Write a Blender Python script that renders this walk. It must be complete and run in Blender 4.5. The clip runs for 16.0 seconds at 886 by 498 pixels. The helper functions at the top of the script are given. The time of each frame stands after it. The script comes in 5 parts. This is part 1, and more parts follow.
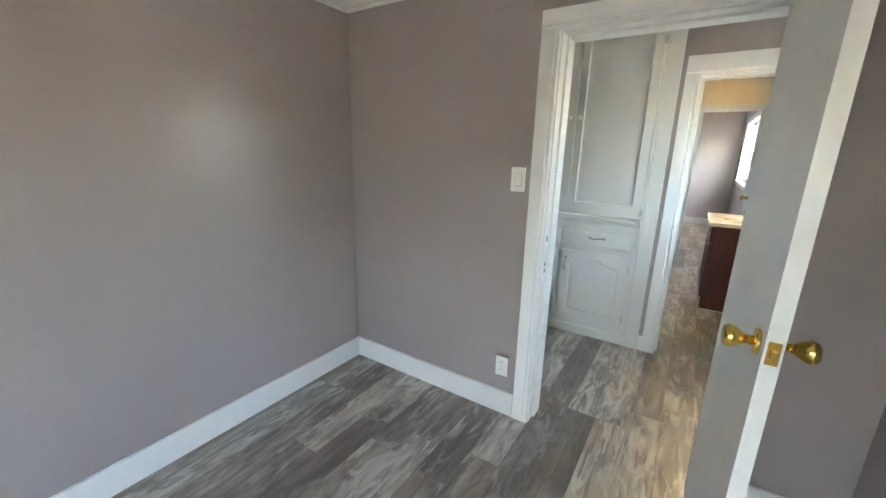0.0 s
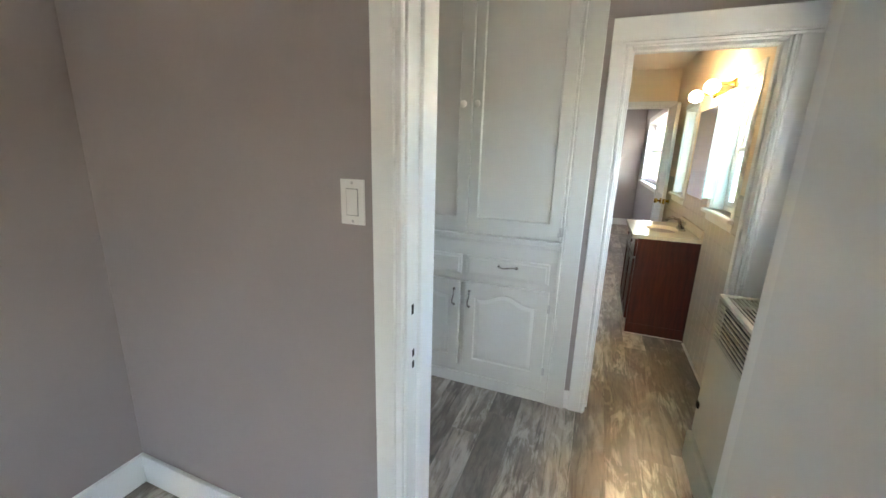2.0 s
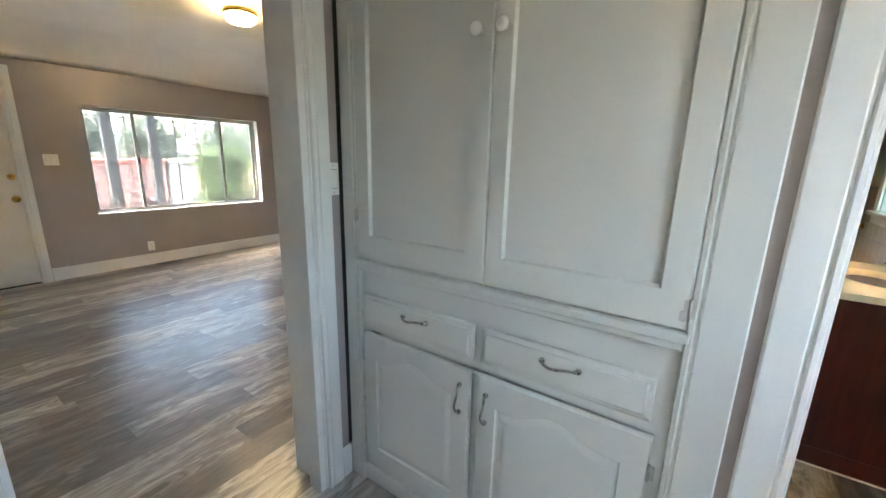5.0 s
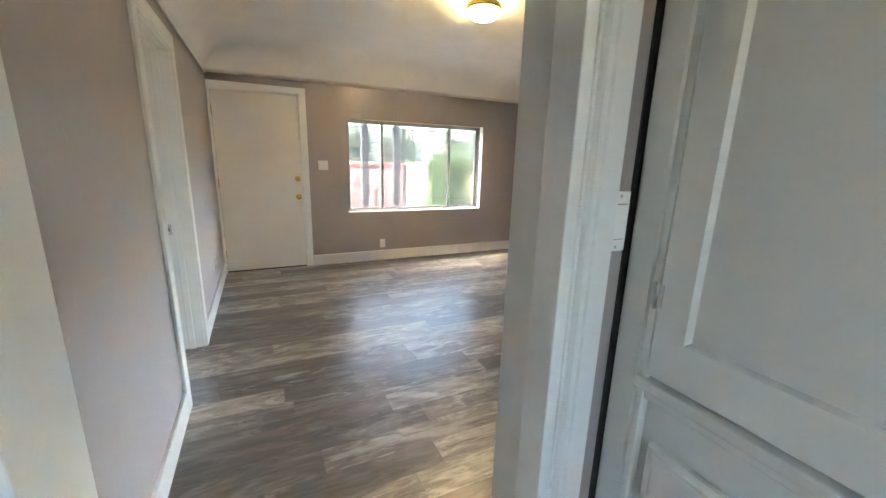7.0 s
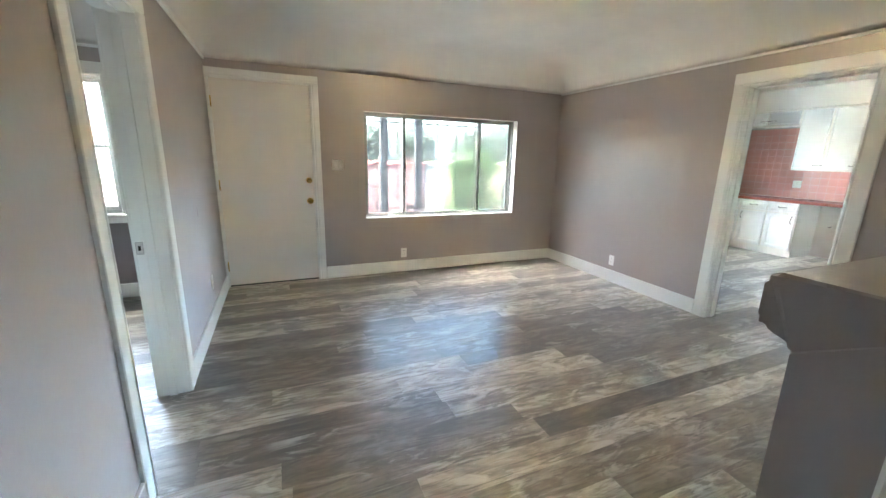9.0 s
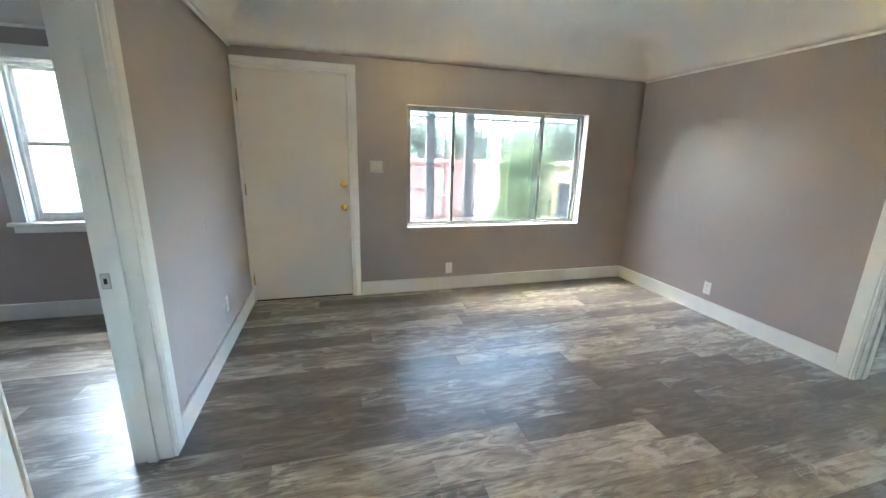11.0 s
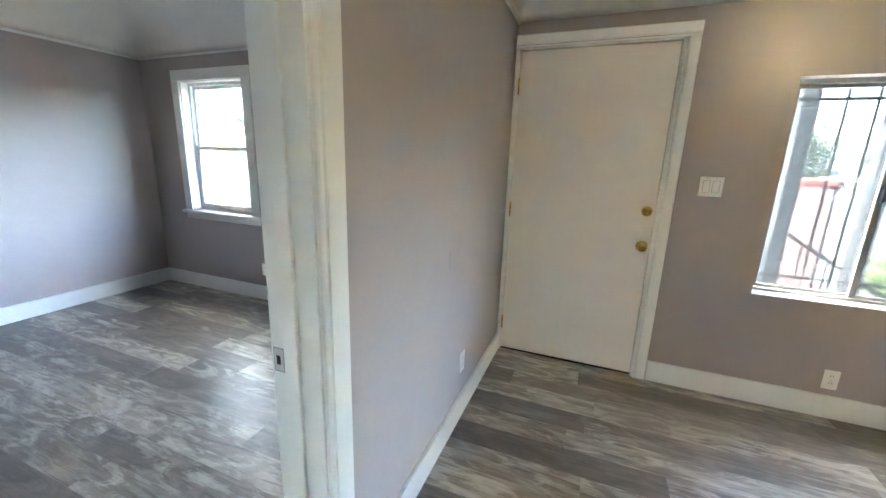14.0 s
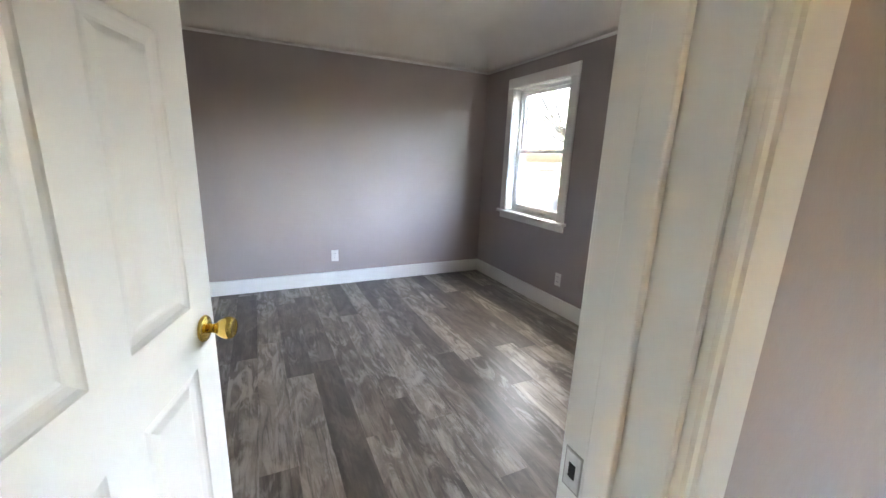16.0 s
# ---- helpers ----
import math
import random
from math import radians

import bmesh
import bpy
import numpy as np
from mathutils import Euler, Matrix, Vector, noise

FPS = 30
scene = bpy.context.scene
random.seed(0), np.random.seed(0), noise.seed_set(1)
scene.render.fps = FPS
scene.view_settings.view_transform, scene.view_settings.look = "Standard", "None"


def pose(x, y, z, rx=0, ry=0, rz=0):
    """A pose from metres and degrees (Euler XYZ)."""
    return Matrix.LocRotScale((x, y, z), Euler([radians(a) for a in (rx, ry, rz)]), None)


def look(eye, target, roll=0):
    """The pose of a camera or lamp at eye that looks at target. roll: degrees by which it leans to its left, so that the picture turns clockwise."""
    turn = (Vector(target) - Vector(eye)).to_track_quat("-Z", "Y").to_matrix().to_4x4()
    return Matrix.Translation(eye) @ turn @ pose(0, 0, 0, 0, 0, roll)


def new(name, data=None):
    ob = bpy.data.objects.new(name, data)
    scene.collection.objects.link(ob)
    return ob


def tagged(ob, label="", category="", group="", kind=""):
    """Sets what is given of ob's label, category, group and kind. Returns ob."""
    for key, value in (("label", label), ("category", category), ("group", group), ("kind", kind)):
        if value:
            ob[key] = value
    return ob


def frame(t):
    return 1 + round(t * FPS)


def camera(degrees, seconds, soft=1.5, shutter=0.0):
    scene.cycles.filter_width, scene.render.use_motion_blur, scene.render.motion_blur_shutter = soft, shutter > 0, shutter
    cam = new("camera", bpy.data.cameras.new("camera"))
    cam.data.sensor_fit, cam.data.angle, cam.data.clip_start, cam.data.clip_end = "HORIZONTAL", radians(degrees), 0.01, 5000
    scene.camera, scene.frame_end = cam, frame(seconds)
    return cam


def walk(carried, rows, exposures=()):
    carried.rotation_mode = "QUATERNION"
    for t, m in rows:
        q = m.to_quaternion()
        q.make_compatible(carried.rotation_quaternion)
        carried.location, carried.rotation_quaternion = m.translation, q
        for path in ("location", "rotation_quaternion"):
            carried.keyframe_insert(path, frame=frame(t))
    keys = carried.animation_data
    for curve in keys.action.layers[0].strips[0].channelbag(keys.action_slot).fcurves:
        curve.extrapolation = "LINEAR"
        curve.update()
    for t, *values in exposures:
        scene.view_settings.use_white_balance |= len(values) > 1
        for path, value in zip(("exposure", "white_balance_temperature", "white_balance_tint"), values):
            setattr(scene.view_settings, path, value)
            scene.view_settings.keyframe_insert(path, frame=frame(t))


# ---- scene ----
cam = camera(98.3, 16.0)
PATH = [
    (0, (0.079, 0.351, 1.429), (-0.971, 1.979, 0.933), 1.4),
    (0.5, (0.024, 0.578, 1.429), (-0.949, 2.254, 0.934), 1.4),
    (1, (0.006, 0.831, 1.434), (-0.877, 2.556, 0.94), 1.4),
    (1.5, (-0.007, 1.059, 1.432), (-0.799, 2.829, 0.943), 1.4),
    (2, (-0.07, 1.301, 1.433), (-0.775, 3.108, 0.943), 1.6),
    (2.5, (-0.096, 1.507, 1.408), (-0.699, 3.351, 0.921), 1.7),
    (3, (-0.075, 1.739, 1.407), (-0.58, 3.614, 0.927), 1.7),
    (3.2, (-0.075, 1.813, 1.411), (-0.542, 3.699, 0.935), 1.7),
    (5.3, (-0.271, 2.507, 1.349), (-1.537, 3.986, 0.891), 1.3),
    (5.5, (-0.314, 2.572, 1.364), (-1.687, 3.95, 0.9), 1.3),
    (6, (-0.463, 2.661, 1.358), (-2.068, 3.762, 0.896), 1.4),
    (6.5, (-0.664, 2.72, 1.374), (-2.413, 3.575, 0.916), 1.6),
    (7, (-0.831, 2.728, 1.384), (-2.589, 3.563, 0.924), 1.6),
    (7.5, (-1.004, 2.739, 1.384), (-2.777, 3.542, 0.924), 1.8),
    (8, (-1.179, 2.827, 1.382), (-2.992, 3.534, 0.922), 1.4),
    (8.2, (-1.249, 2.829, 1.366), (-3.071, 3.515, 0.91), 1.4),
    (10.3, (-1.861, 2.95, 1.405), (-3.568, 3.868, 0.914), 1.4),
    (10.5, (-1.94, 2.98, 1.409), (-3.682, 3.831, 0.92), 1.3),
    (11, (-2.11, 3.041, 1.407), (-3.974, 3.577, 0.919), 1.5),
    (11.5, (-2.338, 3.076, 1.409), (-4.241, 3.449, 0.92), 1.4),
    (12, (-2.556, 3.09, 1.39), (-4.472, 3.403, 0.909), 1.2),
    (12.5, (-2.784, 3.071, 1.375), (-4.71, 3.341, 0.908), 1.2),
    (13, (-2.911, 3.049, 1.381), (-4.855, 3.042, 0.91), 1.5),
    (13.5, (-3.079, 2.931, 1.381), (-4.989, 2.573, 0.91), 1.8),
    (14, (-3.212, 2.837, 1.379), (-5.022, 2.128, 0.913), 1.8),
    (14.5, (-3.332, 2.752, 1.372), (-4.98, 1.718, 0.909), 1.8),
    (15, (-3.413, 2.698, 1.36), (-4.842, 1.377, 0.899), 2.1),
    (15.5, (-3.445, 2.602, 1.34), (-4.6, 1.037, 0.877), 2.3),
    (16, (-3.484, 2.482, 1.313), (-4.335, 0.734, 0.844), 2.3),
]
EXPOSURES = [(0, 9.5, 6750, 4), (1.5, 9.45, 6950, 6), (3, 9.3, 7000, 7), (5.5, 9.2, 6800, 6), (6.5, 9.35, 6800, 6), (8, 9.5, 6350, 3), (12.5, 9.3, 5950, -1), (14, 9.55, 6150, 1), (15, 9.65, 6500, 3), (16, 9.2, 7150, 10)]
walk(cam, [(t, look(eye, target, roll)) for t, eye, target, roll in PATH], EXPOSURES)
SKY = 0.15

# ---- world, sun, exposure ----
world = bpy.data.worlds.new("sky")
scene.world = world
world.use_nodes = True
wn = world.node_tree
sky = wn.nodes.new("ShaderNodeTexSky")
sky.sky_type, sky.sun_disc = "NISHITA", False
sky.sun_elevation, sky.sun_rotation = radians(68), radians(200)
sky.air_density, sky.dust_density = 1.0, 5.0
wn.nodes["Background"].inputs["Strength"].default_value = SKY
wn.links.new(sky.outputs[0], wn.nodes["Background"].inputs["Color"])
sun = new("sun", bpy.data.lights.new("sun", "SUN"))
sun.data.energy, sun.data.angle, sun.data.color = 0.9, radians(30), (1.0, 0.96, 0.9)
sun.matrix_world = look((1.6, -5.0, 10), (0, 0, 0))


# ---- materials ----
def nodes_of(name):
    m = bpy.data.materials.new(name)
    m.use_nodes = True
    nt = m.node_tree
    return m, nt, nt.nodes["Principled BSDF"]


def ramp(nt, fac, stops):
    r = nt.nodes.new("ShaderNodeValToRGB")
    el = r.color_ramp.elements
    while len(el) < len(stops):
        el.new(0.5)
    for e, (p, c) in zip(el, stops):
        e.position, e.color = p, (*c, 1)
    nt.links.new(fac, r.inputs[0])
    return r.outputs[0]


def noise_tex(nt, vec, scale, detail=4, rough=0.55, distort=0.0):
    n = nt.nodes.new("ShaderNodeTexNoise")
    n.inputs["Scale"].default_value, n.inputs["Detail"].default_value = scale, detail
    n.inputs["Roughness"].default_value, n.inputs["Distortion"].default_value = rough, distort
    if vec is not None:
        nt.links.new(vec, n.inputs["Vector"])
    return n.outputs["Fac"]


def mix(nt, fac, a, b, blend="MIX"):
    m = nt.nodes.new("ShaderNodeMix")
    m.data_type, m.blend_type = "RGBA", blend
    for sock, v in ((m.inputs[0], fac), (m.inputs[6], a), (m.inputs[7], b)):
        if hasattr(v, "is_linked"):
            nt.links.new(v, sock)
        else:
            sock.default_value = v if not isinstance(v, tuple) else (*v, 1)
    return m.outputs[2]


def math_node(nt, op, a, b=0.0):
    m = nt.nodes.new("ShaderNodeMath")
    m.operation = op
    for sock, v in ((m.inputs[0], a), (m.inputs[1], b)):
        if hasattr(v, "is_linked"):
            nt.links.new(v, sock)
        else:
            sock.default_value = v
    return m.outputs[0]


def bump(nt, bsdf, height, strength, dist=0.01):
    b = nt.nodes.new("ShaderNodeBump")
    b.inputs["Strength"].default_value, b.inputs["Distance"].default_value = strength, dist
    nt.links.new(height, b.inputs["Height"])
    nt.links.new(b.outputs[0], bsdf.inputs["Normal"])


def world_pos(nt):
    return nt.nodes.new("ShaderNodeNewGeometry").outputs["Position"]


def obj_pos(nt):
    return nt.nodes.new("ShaderNodeTexCoord").outputs["Object"]


def paint(name, colour, rough=0.5, wear=0.06, grain=220, relief=0.12, spec=0.5, big=1.3):
    """Rolled or brushed paint: faint large blotches, fine roller texture."""
    m, nt, b = nodes_of(name)
    p = world_pos(nt)
    blot = noise_tex(nt, p, big, 5, 0.6)
    dark = tuple(c * (1 - wear) for c in colour)
    light = tuple(min(1, c * (1 + wear)) for c in colour)
    nt.links.new(ramp(nt, blot, [(0.3, dark), (0.7, light)]), b.inputs["Base Color"])
    fine = noise_tex(nt, p, grain, 3, 0.6)
    mid = noise_tex(nt, p, 9, 4, 0.6)
    nt.links.new(math_node(nt, "ADD", math_node(nt, "MULTIPLY", mid, 0.06), rough - 0.03), b.inputs["Roughness"])
    bump(nt, b, math_node(nt, "ADD", math_node(nt, "MULTIPLY", fine, 0.5), math_node(nt, "MULTIPLY", mid, 3.0)), relief, 0.002)
    b.inputs["Specular IOR Level"].default_value = spec
    return m


def plain(name, colour, rough=0.4, metal=0.0, wear=0.1, scale=30):
    m, nt, b = nodes_of(name)
    n = noise_tex(nt, obj_pos(nt), scale, 4, 0.6)
    nt.links.new(ramp(nt, n, [(0.3, tuple(c * (1 - wear) for c in colour)), (0.7, tuple(min(1, c * (1 + wear)) for c in colour))]), b.inputs["Base Color"])
    nt.links.new(math_node(nt, "ADD", math_node(nt, "MULTIPLY", n, 0.15), max(0.02, rough - 0.07)), b.inputs["Roughness"])
    b.inputs["Metallic"].default_value = metal
    return m


def glow(name, colour, strength):
    m, nt, b = nodes_of(name)
    b.inputs["Base Color"].default_value = (*colour, 1)
    b.inputs["Emission Color"].default_value = (*colour, 1)
    b.inputs["Emission Strength"].default_value = strength
    return m


def glass(name, dust=0.0, colour=(0.88, 0.885, 0.875)):
    """Clear glass that dims by its colour; dust: the share of light that a dirty pane scatters."""
    m = bpy.data.materials.new(name)
    m.use_nodes = True
    nt = m.node_tree
    nt.nodes.clear()
    out = nt.nodes.new("ShaderNodeOutputMaterial")
    tr = nt.nodes.new("ShaderNodeBsdfTransparent")
    tr.inputs[0].default_value = (*colour, 1)
    gl = nt.nodes.new("ShaderNodeBsdfGlossy")
    gl.inputs["Roughness"].default_value = 0.02
    mx = nt.nodes.new("ShaderNodeMixShader")
    mx.inputs[0].default_value = 0.04
    nt.links.new(tr.outputs[0], mx.inputs[1])
    nt.links.new(gl.outputs[0], mx.inputs[2])
    last = mx
    if dust:
        tl = nt.nodes.new("ShaderNodeBsdfTranslucent")
        tl.inputs[0].default_value = (0.9, 0.92, 0.92, 1)
        last = nt.nodes.new("ShaderNodeMixShader")
        last.inputs[0].default_value = dust
        nt.links.new(mx.outputs[0], last.inputs[1])
        nt.links.new(tl.outputs[0], last.inputs[2])
    nt.links.new(last.outputs[0], out.inputs[0])
    return m


def frosted(name):
    m = bpy.data.materials.new(name)
    m.use_nodes = True
    nt = m.node_tree
    nt.nodes.clear()
    out = nt.nodes.new("ShaderNodeOutputMaterial")
    tl = nt.nodes.new("ShaderNodeBsdfTranslucent")
    tl.inputs[0].default_value = (0.14, 0.175, 0.172, 1)
    tr = nt.nodes.new("ShaderNodeBsdfTransparent")
    tr.inputs[0].default_value = (0.14, 0.175, 0.172, 1)
    mx = nt.nodes.new("ShaderNodeMixShader")
    mx.inputs[0].default_value = 0.45
    nt.links.new(tr.outputs[0], mx.inputs[1])
    nt.links.new(tl.outputs[0], mx.inputs[2])
    nt.links.new(mx.outputs[0], out.inputs[0])
    return m


def plank_material(name, joined):
    """Weathered grey-brown vinyl plank: long pale streaks, dark grain, knots; each plank its own tone."""
    m, nt, b = nodes_of(name)
    if joined:
        rnd = nt.nodes.new("ShaderNodeNewGeometry").outputs["Random Per Island"]
        base = world_pos(nt)
    else:
        rnd = nt.nodes.new("ShaderNodeObjectInfo").outputs["Random"]
        base = obj_pos(nt)
    shift = nt.nodes.new("ShaderNodeCombineXYZ")
    nt.links.new(math_node(nt, "MULTIPLY", rnd, 37.0), shift.inputs[0])
    nt.links.new(math_node(nt, "MULTIPLY", rnd, 91.0), shift.inputs[1])
    add = nt.nodes.new("ShaderNodeVectorMath")
    nt.links.new(base, add.inputs[0])
    nt.links.new(shift.outputs[0], add.inputs[1])
    pos = add.outputs[0]

    def stretched(sx, sy):
        v = nt.nodes.new("ShaderNodeVectorMath")
        v.operation = "MULTIPLY"
        v.inputs[1].default_value = (sx, sy, 1)
        nt.links.new(pos, v.inputs[0])
        return v.outputs[0]
    grain = noise_tex(nt, stretched(46, 3.0), 1.0, 6, 0.66, 1.1)
    wisp = noise_tex(nt, stretched(11, 3.0), 1.0, 7, 0.64, 1.7)
    zone = noise_tex(nt, stretched(6.5, 2.2), 1.0, 5, 0.62, 1.4)
    cloud = noise_tex(nt, stretched(3.0, 2.0), 1.0, 3, 0.5, 0.4)
    spread = math_node(nt, "MULTIPLY", math_node(nt, "SUBTRACT", zone, 0.5), 1.6)
    tone = math_node(nt, "ADD", math_node(nt, "ADD", spread, math_node(nt, "MULTIPLY", rnd, 0.66)), 0.19)
    ground = ramp(nt, tone, [(0.10, (0.078, 0.064, 0.052)), (0.36, (0.135, 0.112, 0.090)), (0.62, (0.225, 0.190, 0.152)), (0.90, (0.400, 0.350, 0.285))])
    kv = nt.nodes.new("ShaderNodeTexVoronoi")
    kv.inputs["Scale"].default_value = 1.0
    nt.links.new(stretched(5.2, 1.35), kv.inputs["Vector"])
    kd = math_node(nt, "ADD", kv.outputs["Distance"], math_node(nt, "MULTIPLY", math_node(nt, "SUBTRACT", wisp, 0.5), 0.22))
    rings = math_node(nt, "SINE", math_node(nt, "MULTIPLY", kd, 62.0))
    ringmask = ramp(nt, kd, [(0.06, (0.9,) * 3), (0.34, (0.0,) * 3)])
    lines = math_node(nt, "ADD", grain, math_node(nt, "MULTIPLY", math_node(nt, "MULTIPLY", rings, ringmask), 0.17))
    dark = mix(nt, ramp(nt, lines, [(0.34, (0.72,) * 3), (0.48, (0.0,) * 3)]), ground, (0.058, 0.046, 0.037))
    gate = ramp(nt, math_node(nt, "ADD", math_node(nt, "MULTIPLY", cloud, 0.7), math_node(nt, "MULTIPLY", rnd, 0.3)), [(0.42, (0.10,) * 3), (0.60, (0.9,) * 3)])
    src = math_node(nt, "ADD", math_node(nt, "MULTIPLY", wisp, 0.72), math_node(nt, "MULTIPLY", lines, 0.28))
    soft_pale = ramp(nt, src, [(0.49, (0.0,) * 3), (0.535, (0.5,) * 3), (0.60, (1.0,) * 3)])
    pale = mix(nt, math_node(nt, "MULTIPLY", soft_pale, gate), dark, (0.56, 0.53, 0.47))
    knot = ramp(nt, kd, [(0.03, (0.75,) * 3), (0.10, (0.0,) * 3)])
    col = mix(nt, knot, pale, (0.075, 0.056, 0.044))
    nt.links.new(col, b.inputs["Base Color"])
    nt.links.new(math_node(nt, "ADD", math_node(nt, "MULTIPLY", lines, 0.10), 0.30), b.inputs["Roughness"])
    bump(nt, b, math_node(nt, "ADD", lines, wisp), 0.2, 0.0012)
    b.inputs["Specular IOR Level"].default_value, b.inputs["IOR"].default_value = 1.0, 1.6
    return m


def wood(name, a, b_, rough=0.3):
    m, nt, b = nodes_of(name)
    v = nt.nodes.new("ShaderNodeVectorMath")
    v.operation = "MULTIPLY"
    v.inputs[1].default_value = (40, 40, 4)
    nt.links.new(obj_pos(nt), v.inputs[0])
    n = noise_tex(nt, v.outputs[0], 1.0, 5, 0.6, 0.6)
    nt.links.new(ramp(nt, n, [(0.3, a), (0.7, b_)]), b.inputs["Base Color"])
    b.inputs["Roughness"].default_value = rough
    bump(nt, b, n, 0.1, 0.001)
    return m


def leaf_material(name, dark, light):
    m, nt, b = nodes_of(name)
    rnd = nt.nodes.new("ShaderNodeNewGeometry").outputs["Random Per Island"]
    nt.links.new(ramp(nt, rnd, [(0.0, dark), (1.0, light)]), b.inputs["Base Color"])
    b.inputs["Roughness"].default_value = 0.5
    return m


MAUVE = paint("mauve_wall_paint", (0.338, 0.290, 0.273), 0.32, 0.05, relief=0.30, spec=0.95)
WHITE = paint("white_gloss_trim_paint", (0.78, 0.78, 0.75), 0.33, 0.02, relief=0.02, grain=90)
DOORW = paint("white_door_paint", (0.72, 0.72, 0.695), 0.36, 0.02, relief=0.03, grain=90)
CREAMD = paint("cream_entry_door_paint", (0.76, 0.715, 0.65), 0.40, 0.03, relief=0.08)
CABW = paint("off_white_cabinet_paint", (0.66, 0.66, 0.615), 0.36, 0.035, relief=0.05, grain=90)
CEIL = paint("flat_ceiling_paint", (0.74, 0.71, 0.66), 0.75, 0.04, relief=0.25, big=2.5)
SCRATCH = paint("scratched_mauve_paint", (0.50, 0.45, 0.43), 0.5, 0.05)
BATHW = paint("cream_bathroom_paint", (0.82, 0.69, 0.53), 0.65, 0.03)
KITW = paint("white_kitchen_paint", (0.80, 0.77, 0.70), 0.4, 0.03)
TILE = plain("white_glazed_tile", (0.80, 0.74, 0.65), 0.14, 0, 0.04, 6)
PINK = plain("pink_glazed_tile", (0.62, 0.32, 0.28), 0.2, 0, 0.06, 6)
PINKDARK = plain("dark_pink_edge_tile", (0.46, 0.15, 0.11), 0.25, 0, 0.1, 6)
GROUT = plain("pale_grout", (0.5, 0.46, 0.42), 0.9, 0, 0.12, 40)
PLANK = plank_material("weathered_plank", False)
PLANKJ = plank_material("weathered_plank_far", True)
JOINT = plain("dark_floor_joint", (0.035, 0.03, 0.027), 0.8)
BRASS = plain("polished_brass", (0.83, 0.58, 0.16), 0.14, 1.0, 0.06, 60)
CHROME = plain("satin_nickel", (0.42, 0.41, 0.395), 0.26, 1.0, 0.1, 80)
STEEL = plain("galvanised_strike_steel", (0.55, 0.54, 0.52), 0.35, 1.0, 0.1, 80)
CRACK = plain("crack_shadow", (0.30, 0.258, 0.24), 0.7)
DARK = plain("dark_recess", (0.02, 0.018, 0.016), 0.8)
# Grey that paints the shade line round rockers and strike plates.
GROOVE_SHADE = plain("groove_shade_grey", (0.32, 0.31, 0.29), 0.6, 0, 0.05, 20)
PLASTIC = plain("white_switch_plastic", (0.82, 0.81, 0.77), 0.35, 0, 0.02, 20)
CHERRY = wood("dark_cherry_wood", (0.055, 0.010, 0.008), (0.12, 0.022, 0.014), 0.28)
MARBLE = plain("cultured_marble_cream", (0.84, 0.76, 0.62), 0.15, 0, 0.04, 5)
BEIGE = plain("beige_enamel", (0.60, 0.57, 0.46), 0.35, 0, 0.04, 8)
GRILLE = plain("aged_grille_metal", (0.36, 0.34, 0.29), 0.4, 0.4, 0.12, 30)
# Rust tone darkened almost to black to paint the shade inside the heater.
RUST_SHADE = plain("rusty_shade_dark_inside", (0.03, 0.02, 0.015), 0.8, 0.2, 0.3, 20)
# Dark tint lowers the brightness of the view; the small dust share veils it.
VIEW_DIM = glass("dusty_view_dimming_glass", 0.0008, (0.145, 0.148, 0.147))
# The next five panes are clean glass, tinted to weaken each room's daylight.
HALL_DIM = glass("dimmed_hall_glass", 0.0, (0.265, 0.268, 0.266))
KITCHEN_DIM = glass("dimmed_kitchen_glass", 0.0, (0.68, 0.685, 0.68))
BACK_DIM = glass("dimmed_back_glass", 0.0, (0.37, 0.372, 0.37))
NORTH_DIM = glass("dimmed_north_glass", 0.0, (0.235, 0.238, 0.236))
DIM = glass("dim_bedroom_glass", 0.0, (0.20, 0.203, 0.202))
FROST = frosted("frosted_window_glass")
VINYL = plain("white_vinyl_frame", (0.80, 0.81, 0.80), 0.3, 0, 0.02, 10)
ALU = plain("grey_aluminium_frame", (0.30, 0.30, 0.29), 0.4, 0.6, 0.12, 30)
IRON = plain("black_wrought_iron", (0.035, 0.034, 0.034), 0.5, 0.5, 0.25, 40)
WEATHERED = plain("weathered_grey_metal", (0.30, 0.31, 0.32), 0.6, 0.1, 0.15, 20)
POST = plain("grey_painted_post", (0.075, 0.08, 0.085), 0.6, 0, 0.2, 12)
MIRROR = plain("silvered_mirror", (0.9, 0.9, 0.9), 0.02, 1.0, 0.0, 1)
LAMPG = glow("lit_alabaster_glass", (1.0, 0.70, 0.36), 0.28)
BULBG = glow("lit_bathroom_globe", (1.0, 0.72, 0.43), 0.27)
CRYSTAL = plain("clear_acrylic_knob", (0.78, 0.77, 0.72), 0.12, 0, 0.03, 10)
SOIL = paint("dry_ground", (0.14, 0.12, 0.09), 0.9, 0.25, big=0.8)
CONCRETE = paint("weathered_concrete", (0.38, 0.36, 0.33), 0.85, 0.15, big=1.0)
STUCCO_P = paint("pink_stucco", (0.46, 0.27, 0.235), 0.9, 0.08, relief=0.4)
STUCCO_W = paint("white_stucco", (0.62, 0.60, 0.57), 0.9, 0.06, relief=0.4)
STUCCO_Y = paint("yellow_stucco", (0.40, 0.34, 0.19), 0.9, 0.08, relief=0.4)
CAPRED = paint("terracotta_red_cap", (0.36, 0.10, 0.07), 0.8, 0.12)
HAZE = paint("hazy_far_slope", (0.12, 0.15, 0.145), 1.0, 0.25, big=0.06)
ROOFM = paint("brown_shingle", (0.16, 0.12, 0.10), 0.9, 0.2)
